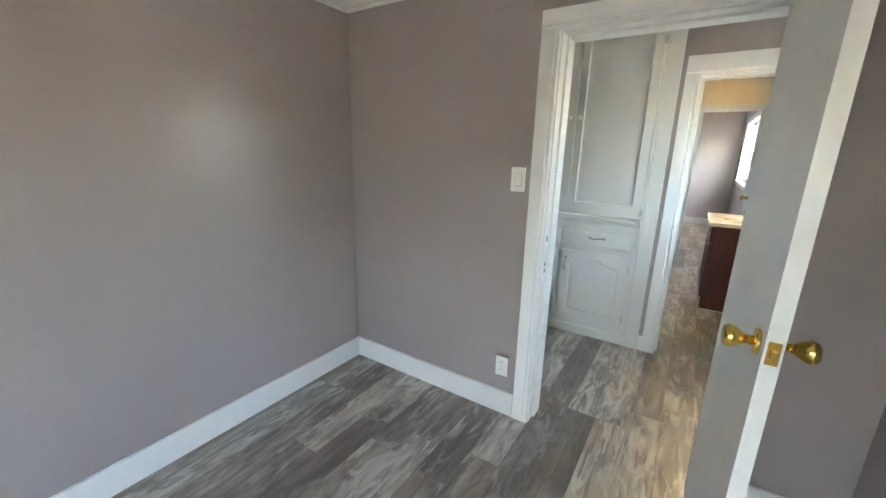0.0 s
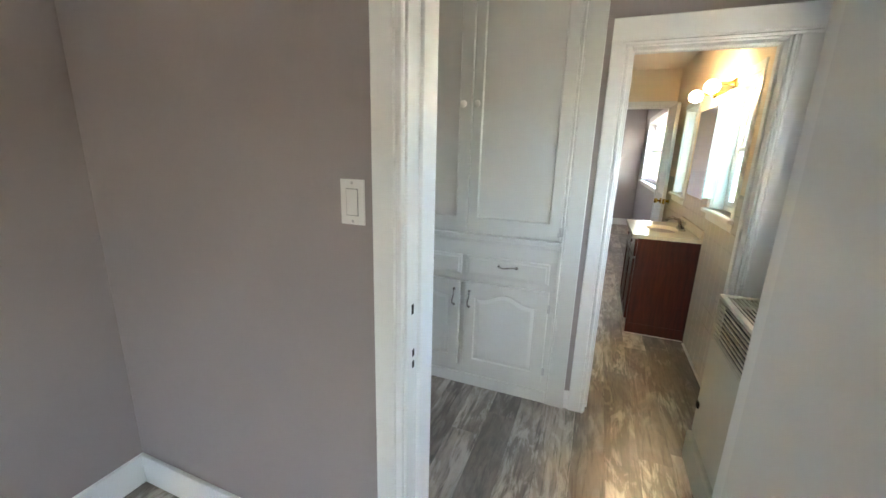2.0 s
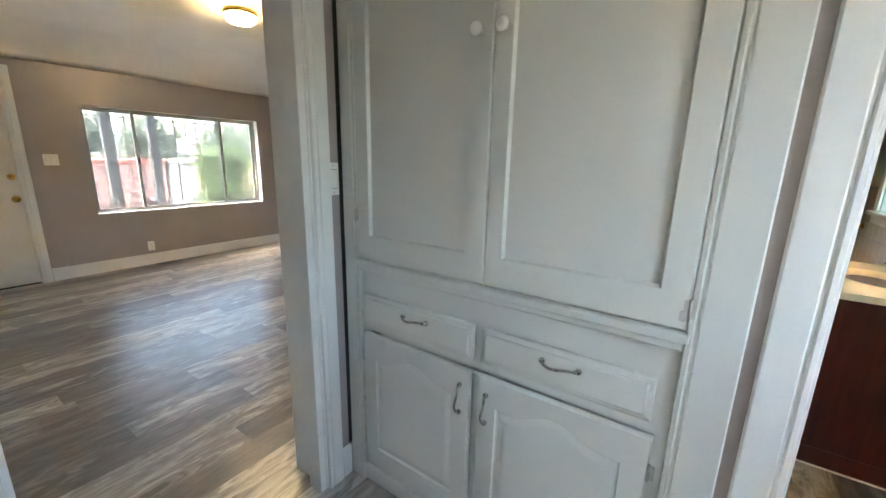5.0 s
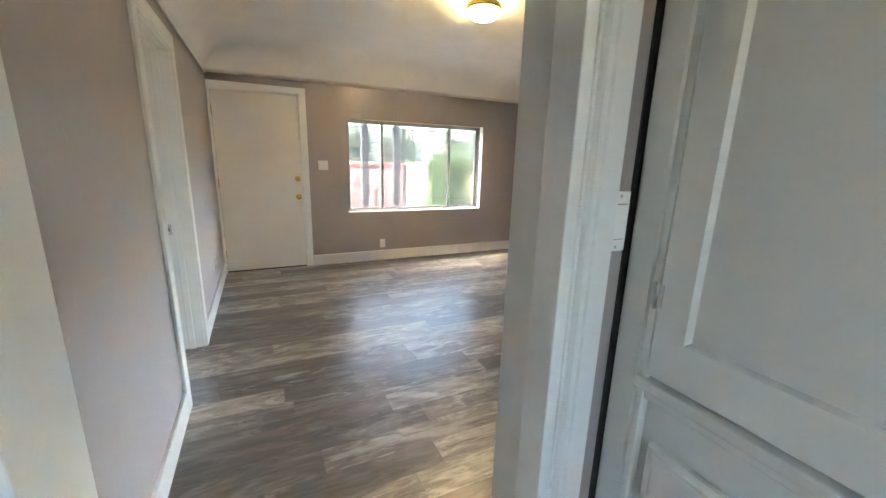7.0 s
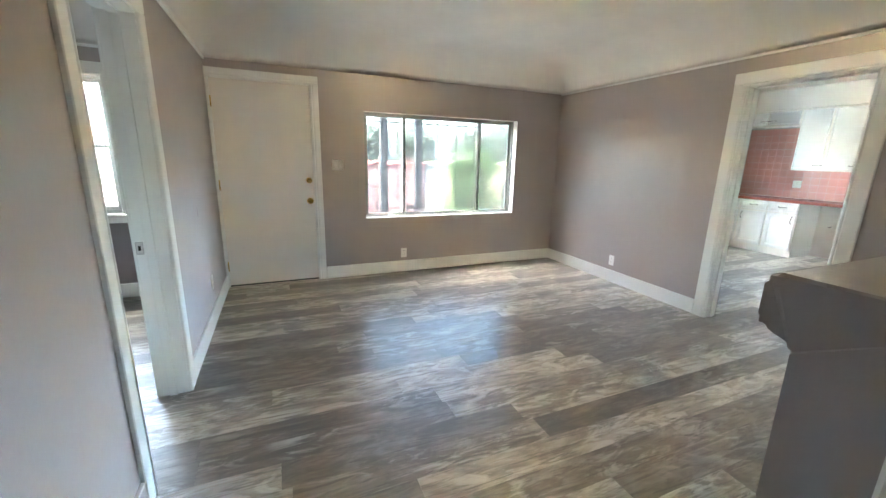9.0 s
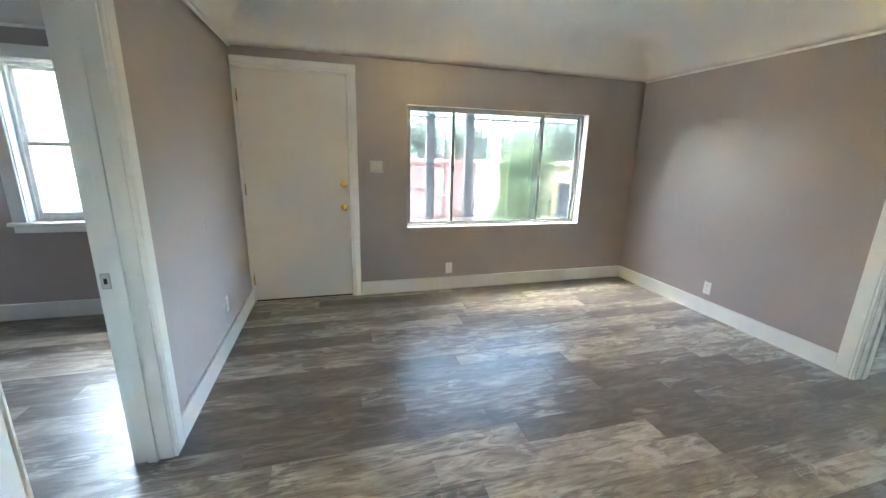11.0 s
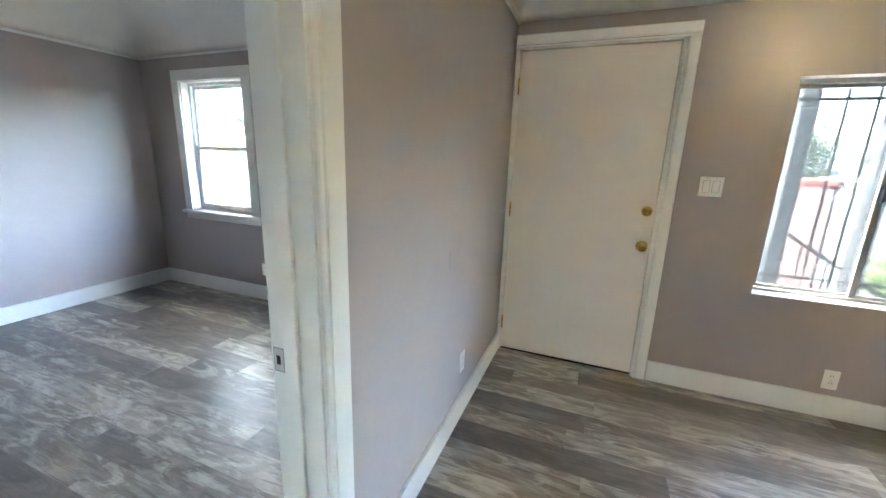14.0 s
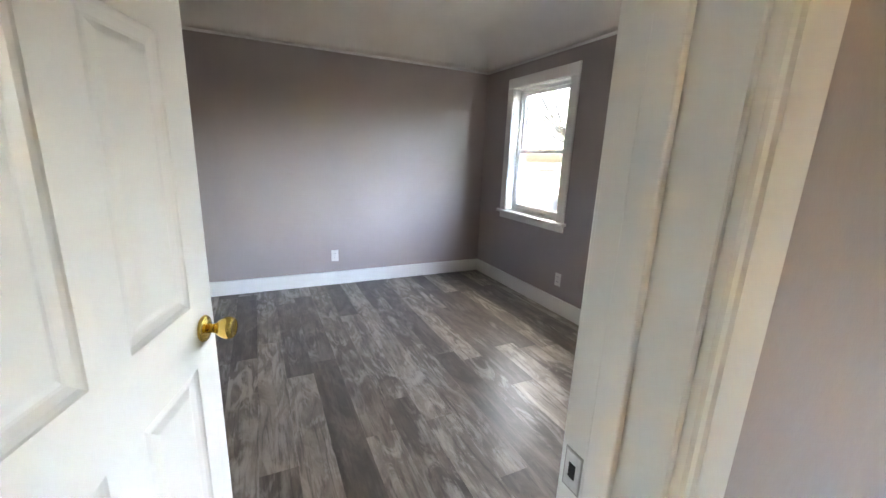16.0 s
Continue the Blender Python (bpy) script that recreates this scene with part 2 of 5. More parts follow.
PANE_FAR = plain("far_window_pane", (0.12, 0.15, 0.18), 0.1)
LEAF = leaf_material("bush_leaves", (0.05, 0.095, 0.028), (0.19, 0.26, 0.085))
# Far leaves: distance haze painted in as paler, greyer greens.
HAZELEAF = leaf_material("haze_greyed_far_leaves", (0.09, 0.115, 0.085), (0.18, 0.21, 0.15))
BARK = plain("grey_bark", (0.12, 0.09, 0.07), 0.9, 0, 0.3, 20)


# ---- mesh helpers ----
def box(bm, x0, x1, y0, y1, z0, z1, bevel=0.0, segs=1, m=None):
    """Adds a box, with its edges rounded by bevel."""
    vs = bmesh.ops.create_cube(bm, size=1.0)["verts"]
    for v in vs:
        v.co = Vector(((x0 + x1) / 2 + v.co.x * (x1 - x0), (y0 + y1) / 2 + v.co.y * (y1 - y0), (z0 + z1) / 2 + v.co.z * (z1 - z0)))
    if bevel:
        es = list({e for v in vs for e in v.link_edges})
        r = bmesh.ops.bevel(bm, geom=es, offset=bevel, segments=segs, affect="EDGES", profile=0.5)
        vs = list({v for f in r["faces"] for v in f.verts} | {v for v in vs if v.is_valid})
    if m is not None:
        bmesh.ops.transform(bm, matrix=m, verts=vs)
    return bm


def turned(bm, prof, m=None, segs=20):
    """A lathe-turned body about z: prof is (radius, height) from one end to the other."""
    rings = []
    for r, z in prof:
        rings.append([bm.verts.new((r * math.cos(2 * math.pi * i / segs), r * math.sin(2 * math.pi * i / segs), z)) for i in range(segs)])
    for a, b in zip(rings, rings[1:]):
        for i in range(segs):
            bm.faces.new((a[i], a[(i + 1) % segs], b[(i + 1) % segs], b[i])).smooth = True
    bm.faces.new(list(reversed(rings[0])))
    bm.faces.new(rings[-1])
    if m is not None:
        bmesh.ops.transform(bm, matrix=m, verts=[v for r in rings for v in r])
    return bm


def tube(bm, pts, r, segs=8):
    """A round bar along pts; r may be a list."""
    pts = [Vector(p) for p in pts]
    rings = []
    up = Vector((0, 0, 1))
    for i, p in enumerate(pts):
        d = (pts[min(i + 1, len(pts) - 1)] - pts[max(i - 1, 0)]).normalized()
        ref = up if abs(d.z) < 0.9 else Vector((1, 0, 0))
        a = d.cross(ref).normalized()
        c = a.cross(d)
        rr = r[i] if isinstance(r, (list, tuple)) else r
        rings.append([bm.verts.new(p + a * rr * math.cos(2 * math.pi * k / segs) + c * rr * math.sin(2 * math.pi * k / segs)) for k in range(segs)])
    for a, b in zip(rings, rings[1:]):
        for i in range(segs):
            bm.faces.new((a[i], a[(i + 1) % segs], b[(i + 1) % segs], b[i])).smooth = True
    bm.faces.new(rings[0])
    bm.faces.new(list(reversed(rings[-1])))
    return bm


def mesh_of(name, bm, *mats):
    bmesh.ops.recalc_face_normals(bm, faces=bm.faces)
    me = bpy.data.meshes.new(name)
    bm.to_mesh(me)
    bm.free()
    for m in mats:
        me.materials.append(m)
    return me


def part(name, bm, material, parent=None, label="", m=None):
    ob = new(name, mesh_of(name, bm, *(material if isinstance(material, (list, tuple)) else (material,))))
    if parent is not None:
        ob.parent = parent
    if m is not None:
        ob.matrix_basis = m
    if label:
        ob["label"] = label
    return ob


def thing(name, label, category, m=None, group="", kind=""):
    ob = new(name)
    ob.empty_display_size = 0.1
    if m is not None:
        ob.matrix_basis = m
    return tagged(ob, label, category, group, kind)


def boxpart(name, parent, material, x0, x1, y0, y1, z0, z1, bevel=0.002, label="", m=None):
    return part(name, box(bmesh.new(), x0, x1, y0, y1, z0, z1, bevel), material, parent, label, m)


# ---- walls with openings ----
def wall(name, axis, p0, p1, a0, a1, z0, z1, openings, mats, label):
    """A wall between p0 and p1 on its axis ('x' or 'y'), from a0 to a1 along the other; openings (a, b, z, z).
    mats: paint of the low side, of the high side, of the ends."""
    ca = sorted({a0, a1, *[v for o in openings for v in o[:2]]})
    cz = sorted({z0, z1, *[v for o in openings for v in o[2:]]})
    ca = [v for v in ca if a0 <= v <= a1]
    cz = [v for v in cz if z0 <= v <= z1]

    def solid(i, k):
        if not (0 <= i < len(ca) - 1 and 0 <= k < len(cz) - 1):
            return False
        am, zm = (ca[i] + ca[i + 1]) / 2, (cz[k] + cz[k + 1]) / 2
        return not any(o[0] < am < o[1] and o[2] < zm < o[3] for o in openings)
    bm = bmesh.new()

    def co(p, a, z):
        return (p, a, z) if axis == "x" else (a, p, z)

    def quad(cs, mi):
        f = bm.faces.new([bm.verts.new(co(*c)) for c in cs])
        f.material_index = mi
    for i in range(len(ca) - 1):
        for k in range(len(cz) - 1):
            if not solid(i, k):
                continue
            A, B, C, D = ca[i], ca[i + 1], cz[k], cz[k + 1]
            quad([(p0, A, C), (p0, B, C), (p0, B, D), (p0, A, D)], 0)
            quad([(p1, A, C), (p1, B, C), (p1, B, D), (p1, A, D)], 1)
            for di, dk, cs in ((-1, 0, [(p0, A, C), (p1, A, C), (p1, A, D), (p0, A, D)]), (1, 0, [(p0, B, C), (p1, B, C), (p1, B, D), (p0, B, D)]),
                               (0, -1, [(p0, A, C), (p1, A, C), (p1, B, C), (p0, B, C)]), (0, 1, [(p0, A, D), (p1, A, D), (p1, B, D), (p0, B, D)])):
                if not solid(i + di, k + dk):
                    quad(cs, 2)
    bmesh.ops.remove_doubles(bm, verts=bm.verts, dist=1e-5)
    return tagged(part(name, bm, mats), label, "wall", kind="structure")


# ---- the large structure ----
XW, XE, YS, YA, YH, XA, YC, XH, XL, YN, YK, TOP = -5.815, 0.735, -1.35, 2.13, 2.272, -1.767, 3.396, -1.35, -1.555, 6.342, 10.45, 2.72
M3 = (MAUVE, MAUVE, MAUVE)
wall("wall_west", "x", XW - 0.2, XW, YS - 0.2, YK + 0.2, -1.0, TOP,
     [(2.285, 3.195, 0, 2.055), (3.73, 5.68, 0.667, 1.832), (-0.84, -0.06, 0.80, 1.985), (0.74, 1.52, 0.80, 1.985), (7.8, 8.4, 0.95, 2.0)], (STUCCO_W, MAUVE, WHITE), "mauve painted outer wall with entry door and windows")
wall("wall_east", "x", XE, XE + 0.18, YS - 0.2, YK + 0.2, -1.0, TOP,
     [(-0.75, 0.40, 0.72, 1.90), (2.40, 3.146, 1.10, 1.95), (4.12, 4.64, 1.085, 1.93), (5.62, 6.15, 1.08, 1.92), (7.35, 9.6, 1.03, 2.05)], (MAUVE, STUCCO_W, WHITE), "mauve painted outer wall along the hall")
wall("wall_south", "y", YS - 0.2, YS, XW, XE, -1.0, TOP, [(-0.55, 0.45, 0.72, 1.90)], (STUCCO_W, MAUVE, WHITE), "mauve painted outer wall of the bedrooms")
wall("wall_bedrooms", "y", YA, YH, XW, XE, 0, TOP, [(-3.885, -3.125, 0, 2.0), (-0.499, 0.308, 0, 1.94)], M3, "mauve painted wall with two bedroom doorways")
wall("wall_between_bedrooms", "x", XA - 0.135, XA, YS, YA, 0, TOP, [], M3, "mauve painted wall between the bedrooms")
wall("wall_hall_north", "y", YC, YC + 0.12, XH, XE, 0, TOP, [(-1.285, -0.195, 0, 2.36), (0.003, 0.60, 0, 1.93)], (MAUVE, BATHW, MAUVE), "mauve painted hall wall with cabinet and bathroom door")
wall("wall_hall_west", "x", XL, XH, YH, YN, 0, TOP, [(2.427, 3.255, 0, 2.0)], M3, "mauve painted wall between hall and living room")
wall("wall_living_north", "y", YN, YN + 0.13, XW, XL, 0, TOP, [(-3.555, -2.80, 0, 1.98)], (MAUVE, KITW, MAUVE), "mauve painted wall with the kitchen doorway")
wall("wall_bath_north", "y", 6.9, 7.02, XH, XE, 0, TOP, [(0.0, 0.67, 0, 2.05)], (BATHW, MAUVE, MAUVE), "cream bathroom end wall with doorway")
wall("wall_kitchen_east", "x", XL, XH, YN + 0.13, YK, 0, TOP, [], (KITW, MAUVE, KITW), "plain wall between kitchen and back bedroom")
wall("wall_north", "y", YK, YK + 0.2, XW, XL, -1.0, TOP, [], (KITW, STUCCO_W, WHITE), "white painted outer wall behind the kitchen")
wall("wall_bedroom_3", "y", YK, YK + 0.2, XL, XE, -1.0, TOP, [], (MAUVE, STUCCO_W, WHITE), "mauve painted outer wall of the back bedroom")
BATHWIN = [(4.12, 4.64, 1.085, 1.93), (5.62, 6.15, 1.08, 1.92)]
wall("wall_bath_east", "x", XE - 0.009, XE - 0.001, YC + 0.12, 6.9, 1.235, 2.47, BATHWIN, (BATHW, BATHW, BATHW), "cream painted upper bathroom wall")
wall("tile_bed", "x", XE - 0.010, XE - 0.001, YC + 0.12, 6.9, 0.0, 1.235, BATHWIN, (GROUT, GROUT, GROUT), "pale grout behind the bathroom tile")


def cove_ceiling(name, x0, x1, y0, y1, label, spring=2.2, rx=0.42, top=2.52):
    """Plaster ceiling that curves down to the walls."""
    bm = bmesh.new()
    prof = [(0.0, spring)] + [(rx * (1 - math.cos(a)), spring + (top - spring) * math.sin(a)) for a in [i * math.pi / 18 for i in range(1, 10)]]
    rings = []
    for d, z in prof:
        ring = []
        r = 0.02 + d * 0.55
        for cx, cy, a0 in ((x1 - d - r, y1 - d - r, 0), (x0 + d + r, y1 - d - r, 90), (x0 + d + r, y0 + d + r, 180), (x1 - d - r, y0 + d + r, 270)):
            for k in range(5):
                a = radians(a0 + 22.5 * k)
                ring.append(bm.verts.new((cx + r * math.cos(a), cy + r * math.sin(a), z)))
        rings.append(ring)
    n = len(rings[0])
    for a, b in zip(rings, rings[1:]):
        for i in range(n):
            bm.faces.new((a[i], a[(i + 1) % n], b[(i + 1) % n], b[i])).smooth = True
    bm.faces.new(rings[-1])
    up = [bm.verts.new((v.co.x, v.co.y, TOP - 0.01)) for v in rings[0]]
    for i in range(n):
        bm.faces.new((rings[0][i], rings[0][(i + 1) % n], up[(i + 1) % n], up[i]))
    bm.faces.new(up)
    ob = part(name, bm, CEIL)
    tagged(ob, label, "ceiling", kind="structure")
    for k, (px0, px1, py0, py1) in enumerate(((x0, x1, y0, y0 + 0.018), (x0, x1, y1 - 0.018, y1), (x0, x0 + 0.018, y0 + 0.018, y1 - 0.018), (x1 - 0.018, x1, y0 + 0.018, y1 - 0.018))):
        if k == 2 and y1 == YN:
            continue
        tagged(part("trim", box(bmesh.new(), px0 + 0.001, px1 - 0.001, py0 + 0.001, py1 - 0.001, spring - 0.014, spring + 0.008, 0.006, 2), WHITE), "white picture rail under the coved ceiling", "trim", kind="structure")


def flat_ceiling(name, x0, x1, y0, y1, z, mat, label):
    tagged(part(name, box(bmesh.new(), x0, x1, y0, y1, z, TOP - 0.01), mat), label, "ceiling", kind="structure")


cove_ceiling("ceiling_living", XW, XL, YH, YN, "off-white coved plaster ceiling of the living room")
cove_ceiling("ceiling_bedroom_1", XA, XE, YS, YA, "off-white coved plaster ceiling of the first bedroom")
cove_ceiling("ceiling_bedroom_2", XW, XA - 0.135, YS, YA, "off-white coved plaster ceiling of the second bedroom")
flat_ceiling("ceiling_hall", XH, XE, YH, YC, 2.5, CEIL, "off-white flat hall ceiling")
flat_ceiling("ceiling_bath", XH, XE, YC + 0.12, 6.9, 2.47, BATHW, "cream bathroom ceiling")
flat_ceiling("ceiling_kitchen", XW, XL, YN + 0.13, YK, 2.5, KITW, "white kitchen ceiling")
flat_ceiling("ceiling_bedroom_3", XH, XE, 7.02, YK, 2.5, CEIL, "off-white back bedroom ceiling")
# Roof out of view; overhang widths set how much sky reaches the windows.
tagged(part("roof", box(bmesh.new(), XW - 0.6, XE + 0.9, YS - 0.6, YK + 0.6, TOP, TOP + 0.25), ROOFM), "unseen brown roof slab, eaves sized to hold back skylight", "roof", kind="structure")


# ---- door frames, casings, baseboards ----
def casing_board(bm, x0, x1, z0, z1, y0, out, upright, flip):
    """A board with a beaded inner edge, extruded along the jamb or the head; flip: the inner edge is on the high side."""
    w = (x1 - x0) if upright else (z1 - z0)
    prof = [(0, 0), (0, 0.013), (0.003, 0.017), (0.011, 0.018), (0.015, 0.012), (0.020, 0.012), (0.024, 0.017), (w - 0.004, 0.017), (w, 0.013), (w, 0)]
    ends = []
    for e in (0, 1):
        ring = []
        for s, d in prof:
            if upright:
                ring.append(bm.verts.new(((x1 - s) if flip else (x0 + s), y0 + out * d, (z0, z1)[e])))
            else:
                ring.append(bm.verts.new(((x0, x1)[e], y0 + out * d, z0 + s)))
        ends.append(ring)
    n = len(prof)
    for i in range(n):
        bm.faces.new((ends[0][i], ends[0][(i + 1) % n], ends[1][(i + 1) % n], ends[1][i]))
    bm.faces.new(ends[0])
    bm.faces.new(list(reversed(ends[1])))


def door_frame(name, axis, p0, p1, a0, a1, h, label, cw=0.105, low=True, high=True, stop=0.0, cwl=None, cwr=None, deep=0.04, proud=(0.012, 0.012)):
    """Jambs, head, stop and casings of a doorway a0..a1 in the wall p0..p1."""
    t = p1 - p0
    ob = thing(name, label, "door frame", kind="structure")
    # local frame: x along the wall, y from the low face (0) to the high face (t)
    m = pose(0, p0, 0) if axis == "y" else Matrix(((0, 1, 0, p0), (1, 0, 0, 0), (0, 0, 1, 0), (0, 0, 0, 1)))
    j = 0.012

    def add(nm, bm):
        bmesh.ops.transform(bm, matrix=m, verts=bm.verts)
        return part(nm, bm, WHITE, ob)
    add("jamb", box(bmesh.new(), a0 - 0.002, a0 + j, -0.003, t + 0.003, 0, h, 0.002))
    add("jamb", box(bmesh.new(), a1 - j, a1 + 0.002, -0.003, t + 0.003, 0, h, 0.002))
    add("head_jamb", box(bmesh.new(), a0 + j, a1 - j, -0.003, t + 0.003, h - j, h + 0.002, 0.002))
    if stop:
        for s0, s1, z0, z1 in ((a0 + j, a0 + j + proud[0], 0, h - j), (a1 - j - proud[1], a1 - j, 0, h - j), (a0 + j + proud[0], a1 - j - proud[1], h - j - 0.012, h - j)):
            add("door_stop", box(bmesh.new(), s0, s1, stop, stop + deep, z0, z1, 0.003, 2))
    l, r = cwl or cw, cwr or cw
    for on, y0, out in ((low, -0.0005, -1), (high, t + 0.0005, 1)):
        if not on:
            continue
        for x0, x1, z0, z1, up, fl in ((a0 + 0.004 - l, a0 + 0.004, 0, h - 0.004, True, True), (a1 - 0.004, a1 - 0.004 + r, 0, h - 0.004, True, False), (a0 + 0.004 - l, a1 - 0.004 + r, h - 0.004, h - 0.004 + cw, False, False)):
            bm = bmesh.new()
            casing_board(bm, x0, x1, z0, z1, y0, out, up, fl)
            add("casing", bm)
    return ob


door_frame("door_frame_1", "y", YA, YH, -0.499, 0.308, 1.94, "white painted door frame of the first bedroom", 0.084, stop=0.057, deep=0.085)
door_frame("door_frame_2", "y", YA, YH, -3.885, -3.125, 2.0, "white painted door frame of the second bedroom", 0.095, stop=0.045)
door_frame("door_frame_3", "x", XL, XH, 2.427, 3.255, 2.0, "white painted opening between hall and living room", 0.085, stop=0.129, cwr=0.072, deep=0.076, proud=(0.013, 0.028))
door_frame("door_frame_4", "y", YN, YN + 0.13, -3.555, -2.80, 1.98, "white painted kitchen doorway", 0.105, stop=0.05)
door_frame("door_frame_5", "y", YC, YC + 0.12, 0.003, 0.60, 1.93, "white painted bathroom door frame", 0.115, stop=0.05, high=False, cwl=0.085, cwr=0.098)
door_frame("door_frame_6", "y", 6.9, 7.02, 0.0, 0.67, 2.05, "white painted doorway at the bathroom end", 0.06, stop=0.05, high=False)
door_frame("door_frame_7", "x", XW - 0.2, XW, 2.285, 3.195, 2.055, "white painted entry door frame", 0.075, low=False, stop=0.098)


def baseboard(x0, x1, y0, y1, h=0.137):
    """x0..x1 by y0..y1 on plan: one run against a wall, with a rounded top."""
    bm = bmesh.new()
    box(bm, x0, x1, y0, y1, 0, h, 0.004, 2)
    tagged(part("baseboard", bm, WHITE), "white painted wooden baseboard", "baseboard", kind="structure")


T = 0.017
baseboard(XA, XA + T, YS, YA)
baseboard(XA + T, -0.581, YA - T, YA)
baseboard(0.390, XE - T, YA - T, YA)
baseboard(XE - T, XE, YS, YA)
baseboard(XA + T, XE - T, YS, YS + T)
baseboard(XW, XW + T, 3.27, YN)
baseboard(XW + T, -3.66, YN - T, YN)
baseboard(-2.695, XL, YN - T, YN)
baseboard(XW + T, -3.98, YH, YH + T)
baseboard(-3.03, XL, YH, YH + T)
baseboard(XL - T, XL, 3.322, 3.556)
baseboard(XW, XW + T, YS, YA)
baseboard(XW + T, XA - 0.135 - T, YS, YS + T)
baseboard(XA - 0.135 - T, XA - 0.135, YS, YA)
baseboard(XH, XH + T, 3.326, YC - 0.025)
baseboard(XH + T, -0.581, YH, YH + T)
baseboard(XE - T, XE, YH, 2.5)
baseboard(0.70, XE - T, YC - 0.02, YC)
baseboard(-0.1045, -0.0785, YC - 0.012, YC, 0.115)
baseboard(XH, XE, YK - T, YK)
baseboard(XE - T, XE, 7.02, YK - T)


# ---- doors ----
def knob_on(parent, x, z, side, y, mat=BRASS, name="door_knob"):
    """Rosette, neck and faceted knob, standing off the face at y."""
    m = pose(x, y, z, -90 if side > 0 else 90)
    bm = bmesh.new()
    turned(bm, [(0.030, 0), (0.033, 0.004), (0.030, 0.009), (0.017, 0.012)], m)
    turned(bm, [(0.012, 0.008), (0.011, 0.028), (0.014, 0.032)], m, 14)
    k = part(name, bm, mat, parent, "polished brass knob")
    bm = bmesh.new()
    turned(bm, [(0.012, 0.026), (0.0145, 0.032), (0.021, 0.040), (0.0262, 0.050), (0.0275, 0.058), (0.0255, 0.066), (0.0215, 0.071), (0.019, 0.0695), (0.006, 0.0695)], m, 24)
    part("knob_head", bm, mat, k)
    return k


def panel_door(name, w, h, layout, label, m, knob_z=0.92, mat=DOORW, t=0.035, both=True):
    """A door leaf, hinge at local x = 0, face at y = 0 and y = t, with sunk moulded panels: layout (x0, x1, z0, z1)."""
    d = thing(name, label, "door", m)
    bm = bmesh.new()
    xs = sorted({0, w, *[v for p in layout for v in p[:2]]})
    zs = sorted({0, h, *[v for p in layout for v in p[2:]]})

    def panel(i, k):
        xm, zm = (xs[i] + xs[i + 1]) / 2, (zs[k] + zs[k + 1]) / 2
        return any(p[0] < xm < p[1] and p[2] < zm < p[3] for p in layout)
    for y, s in ((0, 1), (t, -1)):
        for i in range(len(xs) - 1):
            for k in range(len(zs) - 1):
                if not panel(i, k):
                    bm.faces.new([bm.verts.new((x, y, z)) for x, z in ((xs[i], zs[k]), (xs[i + 1], zs[k]), (xs[i + 1], zs[k + 1]), (xs[i], zs[k + 1]))])
        for x0, x1, z0, z1 in layout:
            steps = [(0, 0), (0.003, 0.003), (0.010, 0.0065), (0.020, 0.0085), (0.024, 0.0095), (0.030, 0.0095), (0.044, 0.0035), (0.048, 0.003)]
            rings = [[bm.verts.new((x, y + s * dep, z)) for x, z in ((x0 + i, z0 + i), (x1 - i, z0 + i), (x1 - i, z1 - i), (x0 + i, z1 - i))] for i, dep in steps]
            for a, b in zip(rings, rings[1:]):
                for q in range(4):
                    bm.faces.new((a[q], a[(q + 1) % 4], b[(q + 1) % 4], b[q]))
            bm.faces.new(rings[-1])
    for c in (((0, 0), (w, 0)), ((w, 0), (w, h)), ((w, h), (0, h)), ((0, h), (0, 0))):
        bm.faces.new([bm.verts.new(v) for v in ((c[0][0], 0, c[0][1]), (c[1][0], 0, c[1][1]), (c[1][0], t, c[1][1]), (c[0][0], t, c[0][1]))])
    bmesh.ops.remove_doubles(bm, verts=bm.verts, dist=1e-5)
    part("leaf", bm, mat, d)
    kx = w - 0.06
    knob_on(d, kx, knob_z, -1, 0)
    if both:
        knob_on(d, kx, knob_z, 1, t)
    boxpart("latch_plate", d, BRASS, w - 0.001, w + 0.0015, t / 2 - 0.012, t / 2 + 0.012, knob_z - 0.028, knob_z + 0.028, 0)
    boxpart("latch_bolt", d, BRASS, w, w + 0.009, t / 2 - 0.006, t / 2 + 0.006, knob_z - 0.01, knob_z + 0.01, 0.002)
    for z in (0.2, h / 2, h - 0.2):
        bm = bmesh.new()
        turned(bm, [(0.006, 0), (0.006, 0.09)], pose(-0.004, t + 0.003, z - 0.045), 10)
        part("hinge", bm, BRASS, d)
    return d


def two_column(w, h, s=0.105, mid=0.10, rows=((0.22, 0.80), (0.95, 1.515), (1.63, 1.86))):
    a, b, c, d = s, w / 2 - mid / 2, w / 2 + mid / 2, w - s
    return [(x0, x1, z0, z1) for x0, x1 in ((a, b), (c, d)) for z0, z1 in rows]


# first bedroom: plain leaf standing open into the room; second bedroom: panelled leaf
panel_door("door_1", 0.722, 1.918, [], "white flush bedroom door standing open, brass knobs", pose(0.246, YA - 0.008, 0.008, 0, 0, -88.5), 1.0)
panel_door("door_2", 0.735, 1.98, two_column(0.735, 1.98), "white panelled bedroom door standing open, brass knob", pose(-3.15, YA - 0.012, 0.008, 0, 0, -106.5), 0.88)
panel_door("door_3", 0.62, 2.01, [(0.10, 0.52, 1.0, 1.85), (0.10, 0.52, 0.2, 0.86)], "white bathroom door standing open, brass knob", pose(0.652, 6.895, 0.008, 0, 0, -91.0), 0.95)

